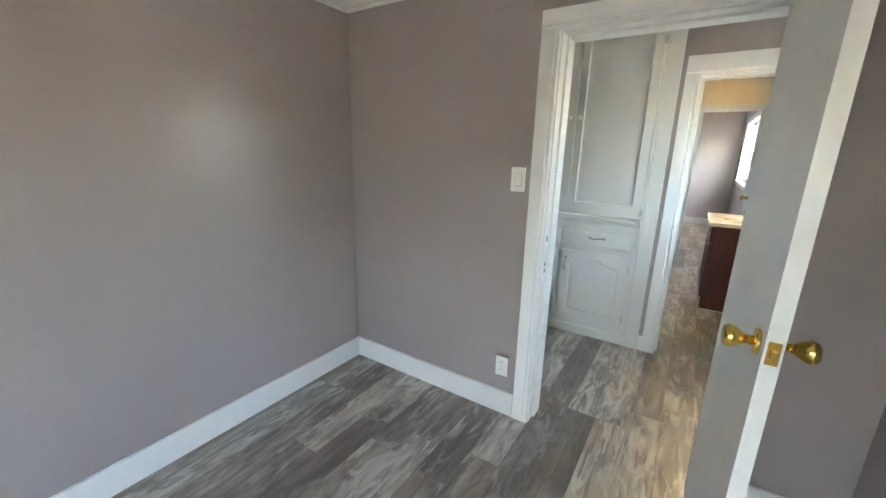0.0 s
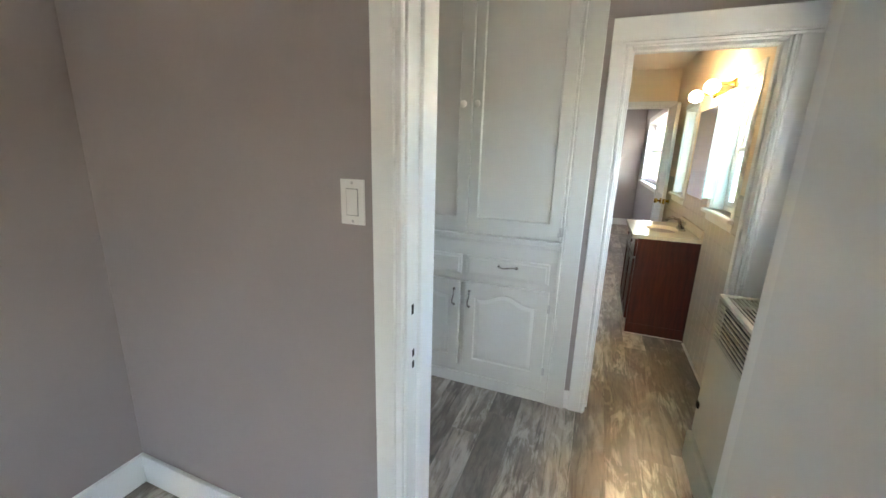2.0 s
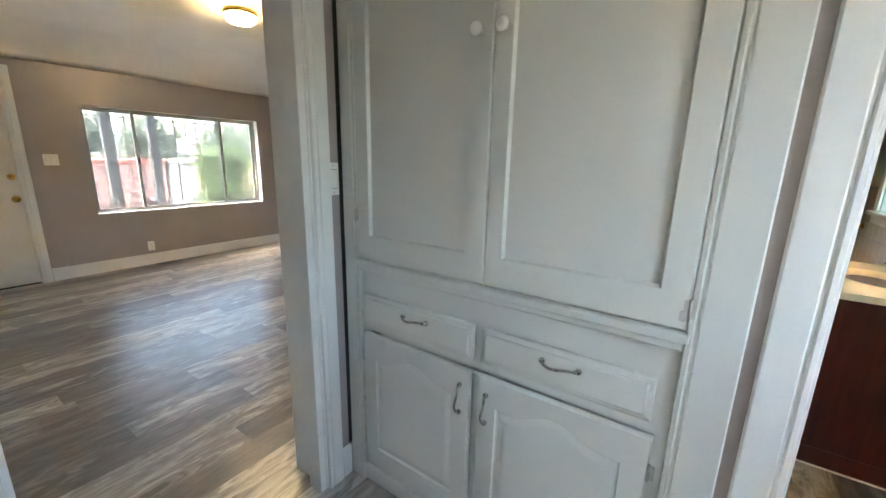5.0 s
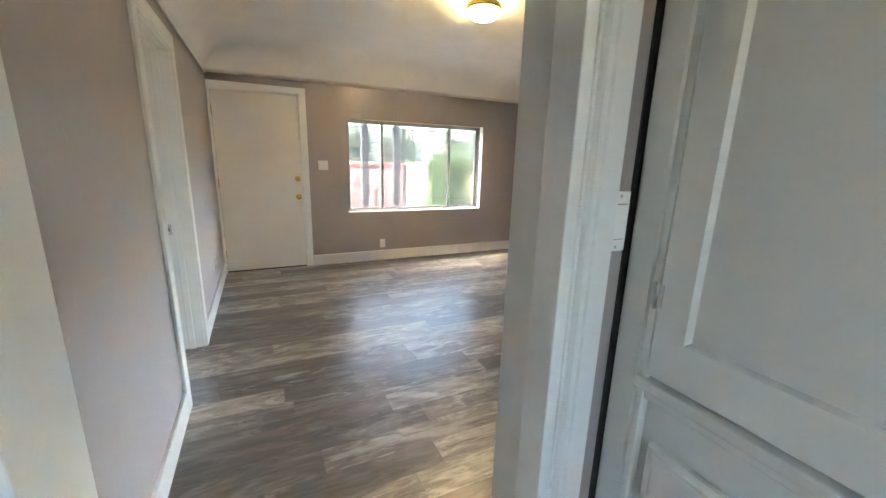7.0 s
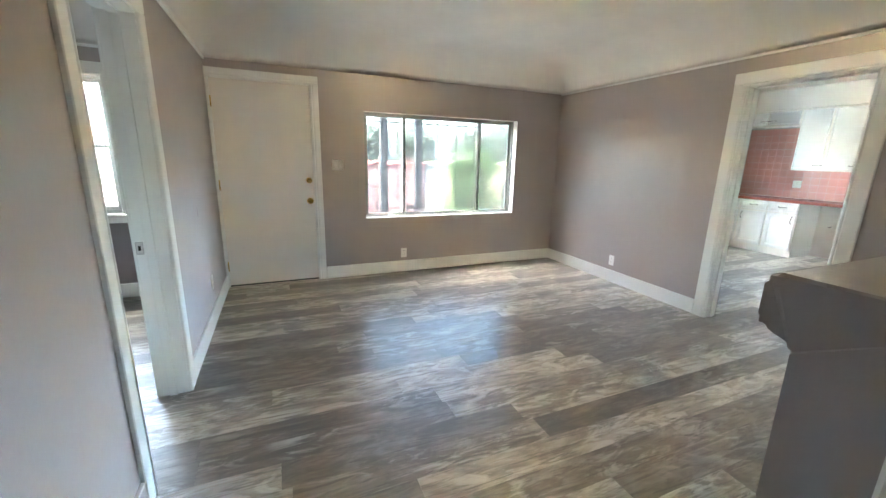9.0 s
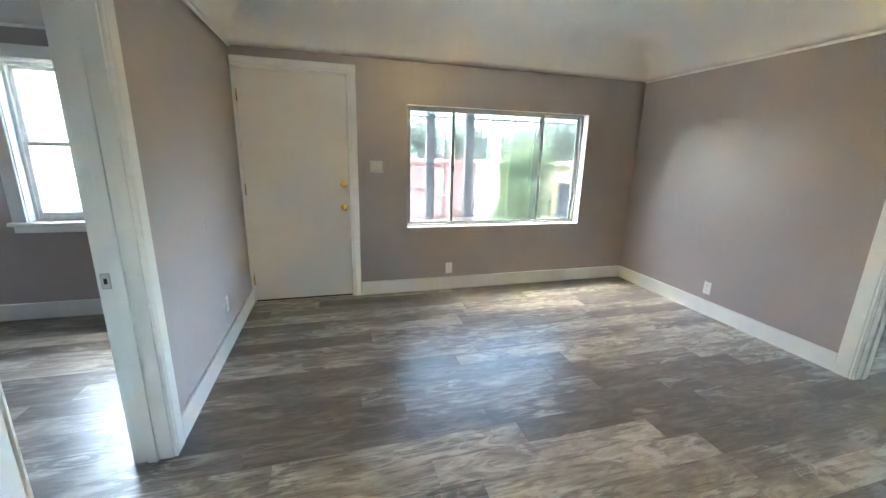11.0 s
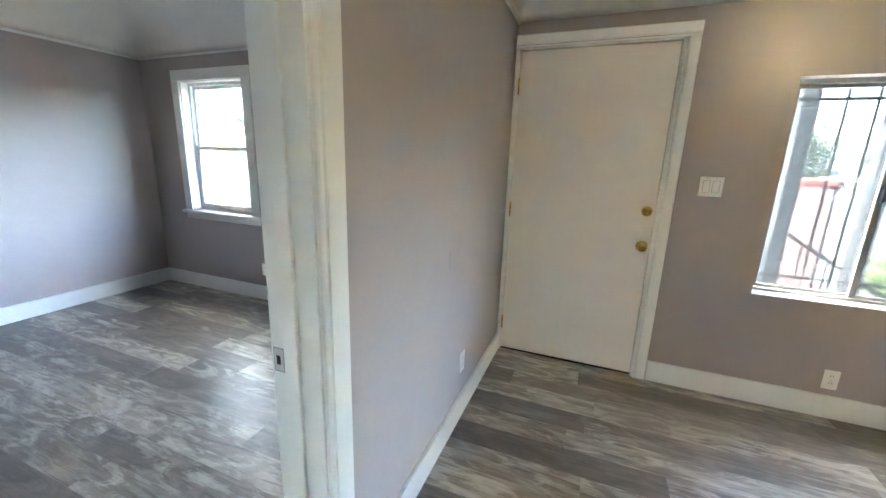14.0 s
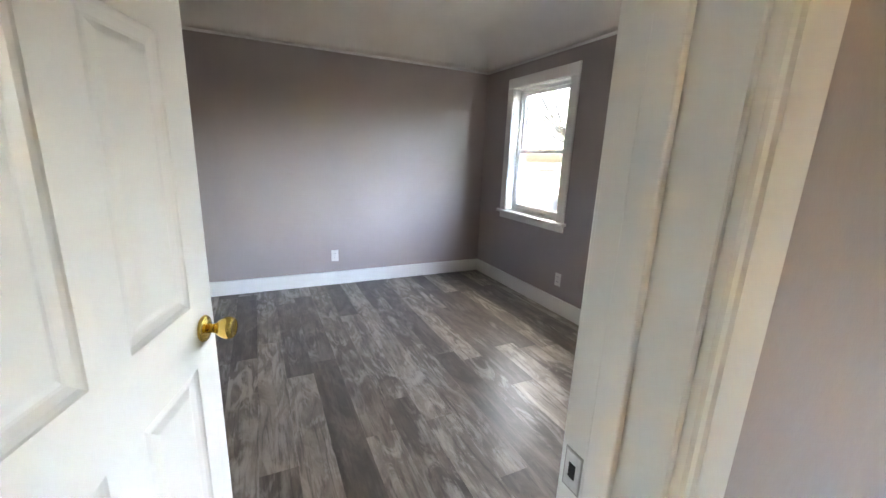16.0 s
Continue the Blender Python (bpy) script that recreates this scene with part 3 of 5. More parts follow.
entry = thing("entry_door", "cream painted flush entry door, closed, brass deadbolt and knob", "door", pose(XW - 0.010, 0, 0))
boxpart("leaf", entry, CREAMD, -0.042, 0, 2.302, 3.180, 0.016, 2.038, 0.002)
# Strips added behind the leaf to stop daylight leaking through its gaps.
for a, b, c, d in ((2.284, 2.312, 0.014, 2.05), (3.17, 3.196, 0.014, 2.05), (2.312, 3.17, 2.028, 2.054)):
    boxpart("light_block", entry, DARK, -0.058, -0.0425, a, b, c, d, 0.001, "dark strip added behind the door to block daylight")
boxpart("threshold", entry, DARK, -0.16, -0.002, 2.30, 3.182, 0.0, 0.014, 0.003, "dark metal threshold")
for z, r in ((0.88, 0.0), (1.097, 1.0)):
    base = pose(0, 3.134, z, 0, 90, 0)
    if r:
        bm = bmesh.new()
        turned(bm, [(0.029, 0), (0.031, 0.006), (0.026, 0.016), (0.018, 0.019)], base)
        db = part("deadbolt", bm, BRASS, entry, "brass deadbolt")
        boxpart("thumb_turn", db, BRASS, 0.018, 0.034, 3.128, 3.140, z - 0.017, z + 0.017, 0.003)
    else:
        bm = bmesh.new()
        turned(bm, [(0.031, 0), (0.034, 0.005), (0.028, 0.010), (0.013, 0.014), (0.012, 0.03)], base)
        kn = part("door_knob", bm, BRASS, entry, "polished brass knob")
        bm = bmesh.new()
        turned(bm, [(0.013, 0.028), (0.024, 0.036), (0.029, 0.048), (0.025, 0.060), (0.010, 0.064)], base, 8)
        part("knob_head", bm, BRASS, kn)
for z in (0.22, 1.05, 1.83):
    bm = bmesh.new()
    turned(bm, [(0.007, 0), (0.007, 0.10)], pose(0.006, 2.299, z - 0.05), 10)
    part("hinge", bm, BRASS, entry)


# ---- windows ----
def sash_window(name, axis, face, into, a0, a1, z0, z1, label, glass_mat, cw=0.09, sill=True, frame_mat=VINYL, split=0.5, depth=0.07, shade=True):
    """A hung window in a wall. face: the room face, into: +1 or -1, the way out of the room along the axis."""
    w = thing(name, label, "window", kind="structure")

    def bx(nm, par, mat, d0, d1, b0, b1, c0, c1, bev=0.003):
        lo, hi = sorted((face + into * d0, face + into * d1))
        args = (lo, hi, b0, b1, c0, c1) if axis == "x" else (b0, b1, lo, hi, c0, c1)
        return part(nm, box(bmesh.new(), *args, bev), mat, par)
    fr = bx("window_frame", w, frame_mat, depth, depth + 0.06, a0, a0 + 0.035, z0, z1)
    bx("frame_side", fr, frame_mat, depth, depth + 0.06, a1 - 0.035, a1, z0, z1)
    bx("frame_head", fr, frame_mat, depth, depth + 0.06, a0 + 0.035, a1 - 0.035, z1 - 0.035, z1)
    bx("frame_foot", fr, frame_mat, depth, depth + 0.06, a0 + 0.035, a1 - 0.035, z0, z0 + 0.035)
    zm = z0 + (z1 - z0) * split
    s = 0.028
    for nm, c0, c1, d, g in (("lower_sash", z0 + 0.035, zm + 0.016, depth + 0.015, glass_mat[0]), ("upper_sash", zm - 0.016, z1 - 0.035, depth + 0.038, glass_mat[1])):
        b0, b1 = a0 + 0.035, a1 - 0.035
        sa = bx(nm, w, frame_mat, d - 0.012, d + 0.01, b0, b0 + s, c0, c1)
        bx("stile", sa, frame_mat, d - 0.012, d + 0.01, b1 - s, b1, c0, c1)
        bx("rail", sa, frame_mat, d - 0.012, d + 0.01, b0 + s, b1 - s, c0, c0 + s)
        bx("rail", sa, frame_mat, d - 0.012, d + 0.01, b0 + s, b1 - s, c1 - s, c1)
        gl = bx("pane", sa, g, d - 0.003, d + 0.001, b0 + s, b1 - s, c0 + s, c1 - s, 0)
        gl.visible_shadow = shade
    if cw:
        for b0, b1, c0, c1 in ((a0 - cw, a0 + 0.004, z0, z1 - 0.004), (a1 - 0.004, a1 + cw, z0, z1 - 0.004), (a0 - cw, a1 + cw, z1 - 0.004, z1 + cw)):
            bx("casing", w, WHITE, -0.018, -0.0005, b0, b1, c0, c1, 0.004)
        for b0, b1, c0, c1 in ((a0 - 0.001, a0 + 0.012, z0, z1), (a1 - 0.012, a1 + 0.001, z0, z1), (a0, a1, z1 - 0.012, z1 + 0.001)):
            bx("reveal", w, WHITE, -0.002, depth, b0, b1, c0, c1, 0.002)
    if sill:
        bx("window_sill", w, WHITE, -0.05, depth, a0 - cw - 0.02, a1 + cw + 0.02, z0 - 0.028, z0, 0.006)
        bx("apron", w, WHITE, -0.016, -0.0005, a0 - cw, a1 + cw, z0 - 0.085, z0 - 0.028, 0.004)
    return w


# shade=False: the tint darkens only the view, daylight still enters.
sash_window("window_bedroom_2", "x", XW, -1, -0.84, -0.06, 0.80, 1.985, "white hung window with a wide painted casing", (VIEW_DIM, VIEW_DIM), shade=False)
sash_window("window_bedroom_2_north", "x", XW, -1, 0.74, 1.52, 0.80, 1.985, "white hung window with a wide painted casing", (NORTH_DIM, NORTH_DIM))
sash_window("window_hall", "x", XE, 1, 2.40, 3.146, 1.10, 1.95, "white vinyl hung window over the wall heater", (HALL_DIM, HALL_DIM), 0.085, depth=0.025)
sash_window("window_bath_1", "x", XE, 1, 4.12, 4.64, 1.085, 1.93, "white hung bathroom window with frosted glass", (FROST, FROST), 0.055)
sash_window("window_bath_2", "x", XE, 1, 5.62, 6.15, 1.08, 1.92, "white hung bathroom window with frosted glass", (FROST, FROST), 0.055)
# Out of view: placed and sized for the daylight they give bedroom 1.
sash_window("window_bedroom_1_east", "x", XE, 1, -0.75, 0.40, 0.72, 1.90, "white hung bedroom window, unseen, lets daylight in", (DIM, DIM))
sash_window("window_bedroom_1_south", "y", YS, -1, -0.55, 0.45, 0.72, 1.90, "white hung bedroom window, unseen, lets daylight in", (DIM, DIM))
# Unseen window, added to light the kitchen and the wall facing its doorway.
sash_window("window_kitchen", "x", XW, -1, 7.8, 8.4, 0.95, 2.0, "white hung kitchen window, unseen, added for daylight", (KITCHEN_DIM, KITCHEN_DIM))
sash_window("window_bedroom_3", "x", XE, 1, 7.35, 9.6, 1.03, 2.05, "white vinyl bedroom window", (BACK_DIM, BACK_DIM))

# living room: aluminium slider of three lights, with iron bars outside
lw = thing("window_living", "three-light aluminium sliding window in a white reveal", "window", kind="structure")
fx0, fx1 = XW - 0.15, XW - 0.085
for nm, a, b, c, d in (("frame_side", 3.73, 3.752, 0.667, 1.832), ("frame_side", 5.658, 5.68, 0.667, 1.832), ("frame_head", 3.752, 5.658, 1.808, 1.832), ("frame_foot", 3.752, 5.658, 0.667, 0.690)):
    boxpart(nm, lw, ALU, fx0, fx1, a, b, c, d, 0.003)
for a, b, d in ((3.752, 4.235, 0.0), (4.195, 5.215, 0.022), (5.175, 5.658, 0.0)):
    x0 = fx0 + 0.012 + d
    sa = boxpart("sash", lw, ALU, x0, x0 + 0.02, a, a + 0.03, 0.690, 1.808, 0.002)
    boxpart("stile", sa, ALU, x0, x0 + 0.02, b - 0.03, b, 0.690, 1.808, 0.002)
    boxpart("rail", sa, ALU, x0, x0 + 0.02, a + 0.03, b - 0.03, 0.690, 0.708, 0.002)
    boxpart("rail", sa, ALU, x0, x0 + 0.02, a + 0.03, b - 0.03, 1.790, 1.808, 0.002)
    # Tinted to darken the daylit view; casts no shadow indoors.
    g = boxpart("pane", sa, VIEW_DIM, x0 + 0.008, x0 + 0.012, a + 0.03, b - 0.03, 0.708, 1.790, 0)
    g.visible_shadow = False
boxpart("latch", lw, DARK, fx1 - 0.02, fx1 + 0.012, 4.205, 4.225, 1.22, 1.29, 0.003)
boxpart("window_sill", lw, WHITE, fx1, XW + 0.006, 3.732, 5.678, 0.668, 0.674, 0.002)


# ---- hall: built-in cabinet ----
def d_handle(parent, x, y, z, upright, label="nickel bow handle", length=0.1):
    """A bowed pull with round feet, standing off towards -y."""
    h = length / 2
    bm = bmesh.new()
    pts = []
    for i in range(11):
        u = -1 + i / 5
        off = -0.006 - 0.022 * (1 - u * u) ** 0.6
        w = 0.004 * math.sin(u * math.pi)
        pts.append((x + (w if upright else u * h), y + off, z + (u * h if upright else w)))
    tube(bm, pts, [0.0065, 0.005, 0.0042, 0.004, 0.0045, 0.005, 0.0045, 0.004, 0.0042, 0.005, 0.0065], 8)
    for u in (-1, 1):
        turned(bm, [(0.009, 0), (0.009, 0.004), (0.006, 0.010)], pose(x + (0 if upright else u * h), y, z + (u * h if upright else 0), 90), 10)
    return part("handle", bm, CHROME, parent, label)


def sunk_front(bm, x0, x1, z0, z1, y, panel, depth=0.011, t=0.018, arch=0.0, raised=False, lip=False):
    """A cabinet front standing off y by t, with a panel (margins) sunk or raised; arch lifts the panel's top middle."""
    yf = y - t
    l, r, b, top = panel
    n = 24 if arch else 1

    def loop(inset, yy):
        pts = [(x0 + l + inset, z0 + b + inset), (x1 - r - inset, z0 + b + inset)]
        for i in range(n + 1):
            u = i / n
            x = (x1 - r - inset) + ((x0 + l + inset) - (x1 - r - inset)) * u
            k = abs(2 * u - 1)
            lift = arch * (0.5 + 0.5 * math.cos(math.pi * min(1, k / 0.82))) if arch else 0
            pts.append((x, z1 - top - arch + lift - inset))
        return [bm.verts.new((px, yy, pz)) for px, pz in pts]
    outer = [bm.verts.new(c) for c in ((x0 + 0.004, yf, z0 + 0.004), (x1 - 0.004, yf, z0 + 0.004))]
    for i in range(n + 1):
        outer.append(bm.verts.new((x1 - 0.004 + (x0 - x1 + 0.008) * i / n, yf, z1 - 0.004)))
    back = [bm.verts.new((x0 + (x1 - x0) * (v.co.x - x0 - 0.004) / (x1 - x0 - 0.008), yf + 0.005, z0 if v.co.z < (z0 + z1) / 2 else z1)) for v in outer]
    wallv = [bm.verts.new((v.co.x, y, v.co.z)) for v in back]
    if lip:
        for v in outer:
            v.co.y = yf + 0.0065
        for v in back:
            v.co.y = yf + 0.010
        rings = [loop(0, yf + 0.006), loop(0.005, yf + 0.0055), loop(0.008, yf + 0.001), loop(0.011, yf), loop(0.014, yf)]
    elif raised:
        rings = [loop(0, yf), loop(0.004, yf + 0.006), loop(0.010, yf + 0.007), loop(0.030, yf + 0.001), loop(0.034, yf + 0.001)]
    else:
        rings = [loop(0, yf), loop(0.003, yf + depth * 0.5), loop(0.006, yf + depth), loop(0.008, yf + depth)]
    seq = [wallv, back, outer] + rings
    for a, c in zip(seq, seq[1:]):
        for i in range(len(a)):
            bm.faces.new((a[i], a[(i + 1) % len(a)], c[(i + 1) % len(c)], c[i]))
    bm.faces.new(rings[-1])
    bm.faces.new(list(reversed(wallv)))
    return bm


def hinge_at(parent, x, y, z, mat=STEEL):
    bm = bmesh.new()
    turned(bm, [(0.0035, 0), (0.0035, 0.05)], pose(x, y + 0.001, z - 0.025), 8)
    box(bm, x - 0.012, x + 0.012, y + 0.003, y + 0.005, z - 0.022, z + 0.022, 0.001)
    return part("hinge", bm, mat, parent)


tagged(boxpart("trim", None, DARK, XH + 0.0005, XH + 0.004, 3.369, YC - 0.004, 0.14, 2.45, 0), "dark unpainted gap beside the linen cabinet", "trim", kind="structure")
cab = thing("linen_cabinet", "off-white painted built-in linen cabinet with closed doors", "cabinet")
FY = YC - 0.002
bm = bmesh.new()
box(bm, -1.284, -1.235, FY, FY + 0.02, 0.0, 2.36)
box(bm, -0.245, -0.196, FY, FY + 0.02, 0.0, 2.36)
box(bm, -1.235, -0.245, FY, FY + 0.02, 0.0, 0.676)
box(bm, -1.235, -0.245, FY, FY + 0.02, 0.698, 0.985)
box(bm, -1.235, -0.245, FY, FY + 0.02, 2.33, 2.36)
box(bm, -1.235, -0.245, FY + 0.014, FY + 0.02, 0.985, 2.33)
part("face_frame", bm, CABW, cab)
boxpart("carcass", cab, CABW, -1.284, -0.196, FY + 0.12, FY + 0.50, 0.0, 2.36)
for x0, x1 in ((-1.340, -1.262), (-0.212, -0.105)):
    bm = bmesh.new()
    casing_board(bm, x0, x1, 0, 2.42, YC - 0.003, -1, True, x0 < -1)
    part("side_casing", bm, CABW, cab)
boxpart("base_board", cab, CABW, -1.268, -0.212, FY - 0.014, FY - 0.001, 0, 0.075, 0.004)
bm = bmesh.new()
box(bm, -1.28, -0.205, FY - 0.030, FY - 0.001, 0.958, 0.982, 0.005, 2)
box(bm, -1.268, -0.212, FY - 0.016, FY - 0.001, 0.935, 0.957, 0.004)
part("ledge", bm, CABW, cab)
for x0, x1, kx, hx in ((-1.264, -0.7340, -0.775, -1.266), (-0.7310, -0.214, -0.70, -0.213)):
    bm = bmesh.new()
    left = x0 < -1
    sunk_front(bm, x0, x1, 0.988, 2.325, FY - 0.001, (0.060 if left else 0.052, 0.068 if left else 0.060, 0.088, 0.09), 0.012, 0.018)
    d = part("upper_door", bm, CABW, cab)
    bm = bmesh.new()
    turned(bm, [(0.010, 0), (0.008, 0.012), (0.017, 0.020), (0.019, 0.027), (0.014, 0.034), (0.006, 0.036)], pose(kx, FY - 0.019, 1.685, 90), 14)
    part("knob", bm, CRYSTAL, d, "clear round knob")
    for z in (1.15 if left else 1.04, 2.15):
        hinge_at(d, hx, FY - 0.024, z)
boxpart("latch", cab, STEEL, -0.231, -0.217, FY - 0.0215, FY - 0.019, 1.010, 1.034, 0.001)
for x0, x1 in ((-1.238, -0.759), (-0.731, -0.252)):
    bm = bmesh.new()
    sunk_front(bm, x0, x1, 0.733, 0.852, FY - 0.004, (0.009,) * 4, 0.0, 0.020, 0, False, True)
    d = part("drawer_front", bm, CABW, cab)
    d_handle(d, (x0 + x1) / 2 + 0.01, FY - 0.024, 0.812, False)
for x0, x1, hx, gx in ((-1.240, -0.762, -0.797, -1.242), (-0.729, -0.241, -0.70, -0.239)):
    bm = bmesh.new()
    sunk_front(bm, x0, x1, 0.137, 0.694, FY - 0.005, (0.062, 0.062, 0.055, 0.052), 0.0, 0.020, 0.045, True)
    d = part("lower_door", bm, CABW, cab)
    d_handle(d, hx, FY - 0.025, 0.585, True)
    for z in (0.21, 0.60):
        hinge_at(d, gx, FY - 0.026, z)


# ---- hall: wall furnace under the window ----
fu = thing("wall_heater", "beige enamel gas wall heater with slotted top and grille", "heater")
hx0, hx1, hy0, hy1, hz = 0.492, XE - 0.001, 2.42, 3.245, 0.86
boxpart("cabinet_shell", fu, BEIGE, hx0 + 0.004, hx1, hy0, hy1, 0.16, 0.655, 0.006)
boxpart("base", fu, BEIGE, hx0 - 0.012, hx1, hy0 - 0.008, hy1 + 0.006, 0.0, 0.15, 0.006)
bm = bmesh.new()
box(bm, hx0, hx0 + 0.022, hy0, hy1, 0.84, hz, 0.003)
box(bm, hx1 - 0.05, hx1, hy0, hy1, 0.82, hz + 0.012, 0.003)
box(bm, hx0 + 0.022, hx1 - 0.05, hy0, hy0 + 0.03, 0.82, hz, 0.003)
box(bm, hx0 + 0.022, hx1 - 0.05, hy1 - 0.03, hy1, 0.82, hz, 0.003)
part("top_frame", bm, BEIGE, fu)
# Dark block: its colour supplies the shade seen between slats and louvres.
boxpart("inside", fu, RUST_SHADE, hx0 + 0.026, hx1 - 0.052, hy0 + 0.032, hy1 - 0.032, 0.655, 0.815, 0)
sl = box(bmesh.new(), -0.0013, 0.0013, hy0 + 0.03, hy1 - 0.03, 0.851, hz - 0.003, 0)
sl_me = mesh_of("top_slat", sl, BEIGE)
for i in range(10):
    o = new("top_slat", sl_me)
    o.parent = fu
    o.location = (hx0 + 0.034 + i * 0.0165, 0, 0)
gr = box(bmesh.new(), -0.005, 0.002, hy0 + 0.012, hy1 - 0.012, -0.0022, 0.0022, 0.0008)
gr_me = mesh_of("front_louvre", gr, BEIGE)
for i in range(9):
    o = new("front_louvre", gr_me)
    o.parent = fu
    o.location = (hx0 + 0.012, 0, 0.668 + i * 0.0196)
boxpart("side_panel", fu, BEIGE, hx0, hx1 - 0.05, hy1 - 0.012, hy1, 0.655, 0.84, 0.002)
boxpart("side_panel", fu, BEIGE, hx0, hx1 - 0.05, hy0, hy0 + 0.012, 0.655, 0.84, 0.002)
boxpart("valve_knob", fu, DARK, hx0 - 0.006, hx0 + 0.004, hy1 - 0.05, hy1 - 0.02, 0.30, 0.33, 0.004)


# ---- switches and outlets ----
def plate(name, label, category, m, w, h, kind):
    """A wall plate in the local x-z plane, front towards -y."""
    o = thing(name, label, category, m)
    boxpart("cover_plate", o, PLASTIC, -w / 2, w / 2, -0.006, -0.0005, -h / 2, h / 2, 0.002)
    if kind == "rocker":
        n = max(1, round(w / 0.07))
        for i in range(n):
            x = (i - (n - 1) / 2) * 0.046
            # Thin grey slab: shade of the gap round the rocker, as colour.
            boxpart("rocker_shade_line", o, GROOVE_SHADE, x - 0.0178, x + 0.0178, -0.0066, -0.006, -0.0348, 0.0348, 0)
            boxpart("rocker", o, PLASTIC, x - 0.016, x + 0.016, -0.009, -0.006, -0.033, 0.033, 0.001, "", None)
            boxpart("screw", o, STEEL, x - 0.003, x + 0.003, -0.0066, -0.006, 0.046, 0.052, 0)
            boxpart("screw", o, STEEL, x - 0.003, x + 0.003, -0.0066, -0.006, -0.052, -0.046, 0)
    else:
        for z in (-0.021, 0.021):
            s = boxpart("socket", o, PLASTIC, -0.0165, 0.0165, -0.008, -0.006, z - 0.0145, z + 0.0145, 0.003)
            for x in (-0.006, 0.006):
                boxpart("slot", s, DARK, x - 0.001, x + 0.001, -0.0085, -0.008, z - 0.002, z + 0.007, 0)
        boxpart("screw", o, STEEL, -0.003, 0.003, -0.0066, -0.006, -0.003, 0.003, 0)
    return o


SW, OU = ("white rocker light switch plate on the mauve wall", "light switch"), ("white duplex outlet plate above the baseboard", "outlet")
plate("light_switch", *SW, pose(-0.643, YA, 1.303), 0.072, 0.116, "rocker")
plate("light_switch", *SW, pose(XH, 3.3405, 1.275, 0, 0, 90), 0.052, 0.116, "rocker")
plate("light_switch", "double white switch plate beside the entry door", "light switch", pose(XW, 3.435, 1.262, 0, 0, 90), 0.116, 0.112, "rocker")
plate("outlet", *OU, pose(-0.662, YA, 0.285), 0.07, 0.115, "outlet")
plate("outlet", *OU, pose(XW, 4.175, 0.232, 0, 0, 90), 0.07, 0.115, "outlet")
plate("outlet", *OU, pose(-4.675, YN, 0.25), 0.07, 0.115, "outlet")
plate("outlet", *OU, pose(-4.975, YH, 0.325, 0, 0, 180), 0.07, 0.115, "outlet")
plate("outlet", *OU, pose(-4.14, YS, 0.30, 0, 0, 180), 0.07, 0.115, "outlet")
plate("outlet", *OU, pose(XW, 0.03, 0.30, 0, 0, 90), 0.07, 0.115, "outlet")


# strike plates in the jambs
def strike(name, x, y, z, way, label, mat=STEEL, half=0.03, hole=0.012):
    """A plate with a rounded lip towards the room; a raised dark block paints the bolt hole's shade."""
    o = thing(name, label, "strike plate", pose(x, y, z))
    bm = box(bmesh.new(), 0, way * 0.0018, -0.014, 0.014, -half, half, 0.0006)
    if mat is WHITE:
        turned(bm, [(half * 0.7, 0), (half * 0.7, 0.0014), (half * 0.66, 0.0018)], pose(0, -0.010, 0, 0, 90 * way, 0), 20)
    else:
        # Slightly larger grey slab draws a shade outline round the plate.
        boxpart("plate_shade_outline", o, GROOVE_SHADE, 0, way * 0.0008, -0.0165, 0.0165, -half - 0.003, half + 0.003, 0)
    part("strike_face", bm, mat, o)
    boxpart("hole_shade", o, DARK, way * 0.0018, way * 0.0026, -0.006, 0.006, -hole, hole, 0)


strike("strike_plate", -0.4865, YA + 0.024, 1.027, 1, "painted-over strike plate in a white jamb", WHITE, 0.03, 0.014)
strike("strike_plate", -3.8725, YA + 0.017, 0.873, 1, "worn steel strike plate in a white jamb")


for z in (0.897, 0.862):
    strike("latch_slot", -0.4865, YA + 0.03, z, 1, "painted-over old latch slot in a white jamb", WHITE, 0.016, 0.010)


rs = random.Random(5)
bm = bmesh.new()
for k in range(12):
    x, z, a, l = rs.uniform(-2.30, -1.80), rs.uniform(0.85, 1.45), rs.uniform(20, 160), rs.uniform(0.01, 0.035)
    box(bm, -l / 2, l / 2, 0.0002, 0.0004, -0.0009, 0.0009, 0, 1, pose(x, YH, z, 0, a, 0))
sm = part("scuff_marks", bm, SCRATCH)
tagged(sm, "pale scratches in the mauve paint", "scuff", kind="stuff")
bm = bmesh.new()
tube(bm, [(-4.735 + 0.010 * math.cos(a), YH + 0.0008, 0.94 + 0.036 * math.sin(a)) for a in [radians(100 + 16 * i) for i in range(11)]], 0.0012, 6)
tagged(part("wall_crack", bm, CRACK), "thin curved crack line in the mauve wall", "crack")


# ---- living room: ceiling lamp and fireplace ----
lamp = thing("ceiling_lamp", "flush ceiling lamp with lit ribbed glass bowl, brass rim", "ceiling lamp", pose(-3.66, 4.36, 2.52))
part("canopy", turned(bmesh.new(), [(0.13, -0.001), (0.135, -0.02), (0.12, -0.035), (0.10, -0.036)], None, 32), BRASS, lamp, "brass canopy ring")
bm = bmesh.new()
prof = [(0.118, -0.034), (0.120, -0.045), (0.112, -0.065), (0.090, -0.085), (0.055, -0.098), (0.02, -0.103), (0.004, -0.104)]
turned(bm, prof, None, 40)
for v in bm.verts:
    a = math.atan2(v.co.y, v.co.x)
    r = 1 + 0.03 * math.cos(10 * a)
    v.co.x *= r
    v.co.y *= r
bowl = part("bowl", bm, LAMPG, lamp, "lit ribbed glass bowl")
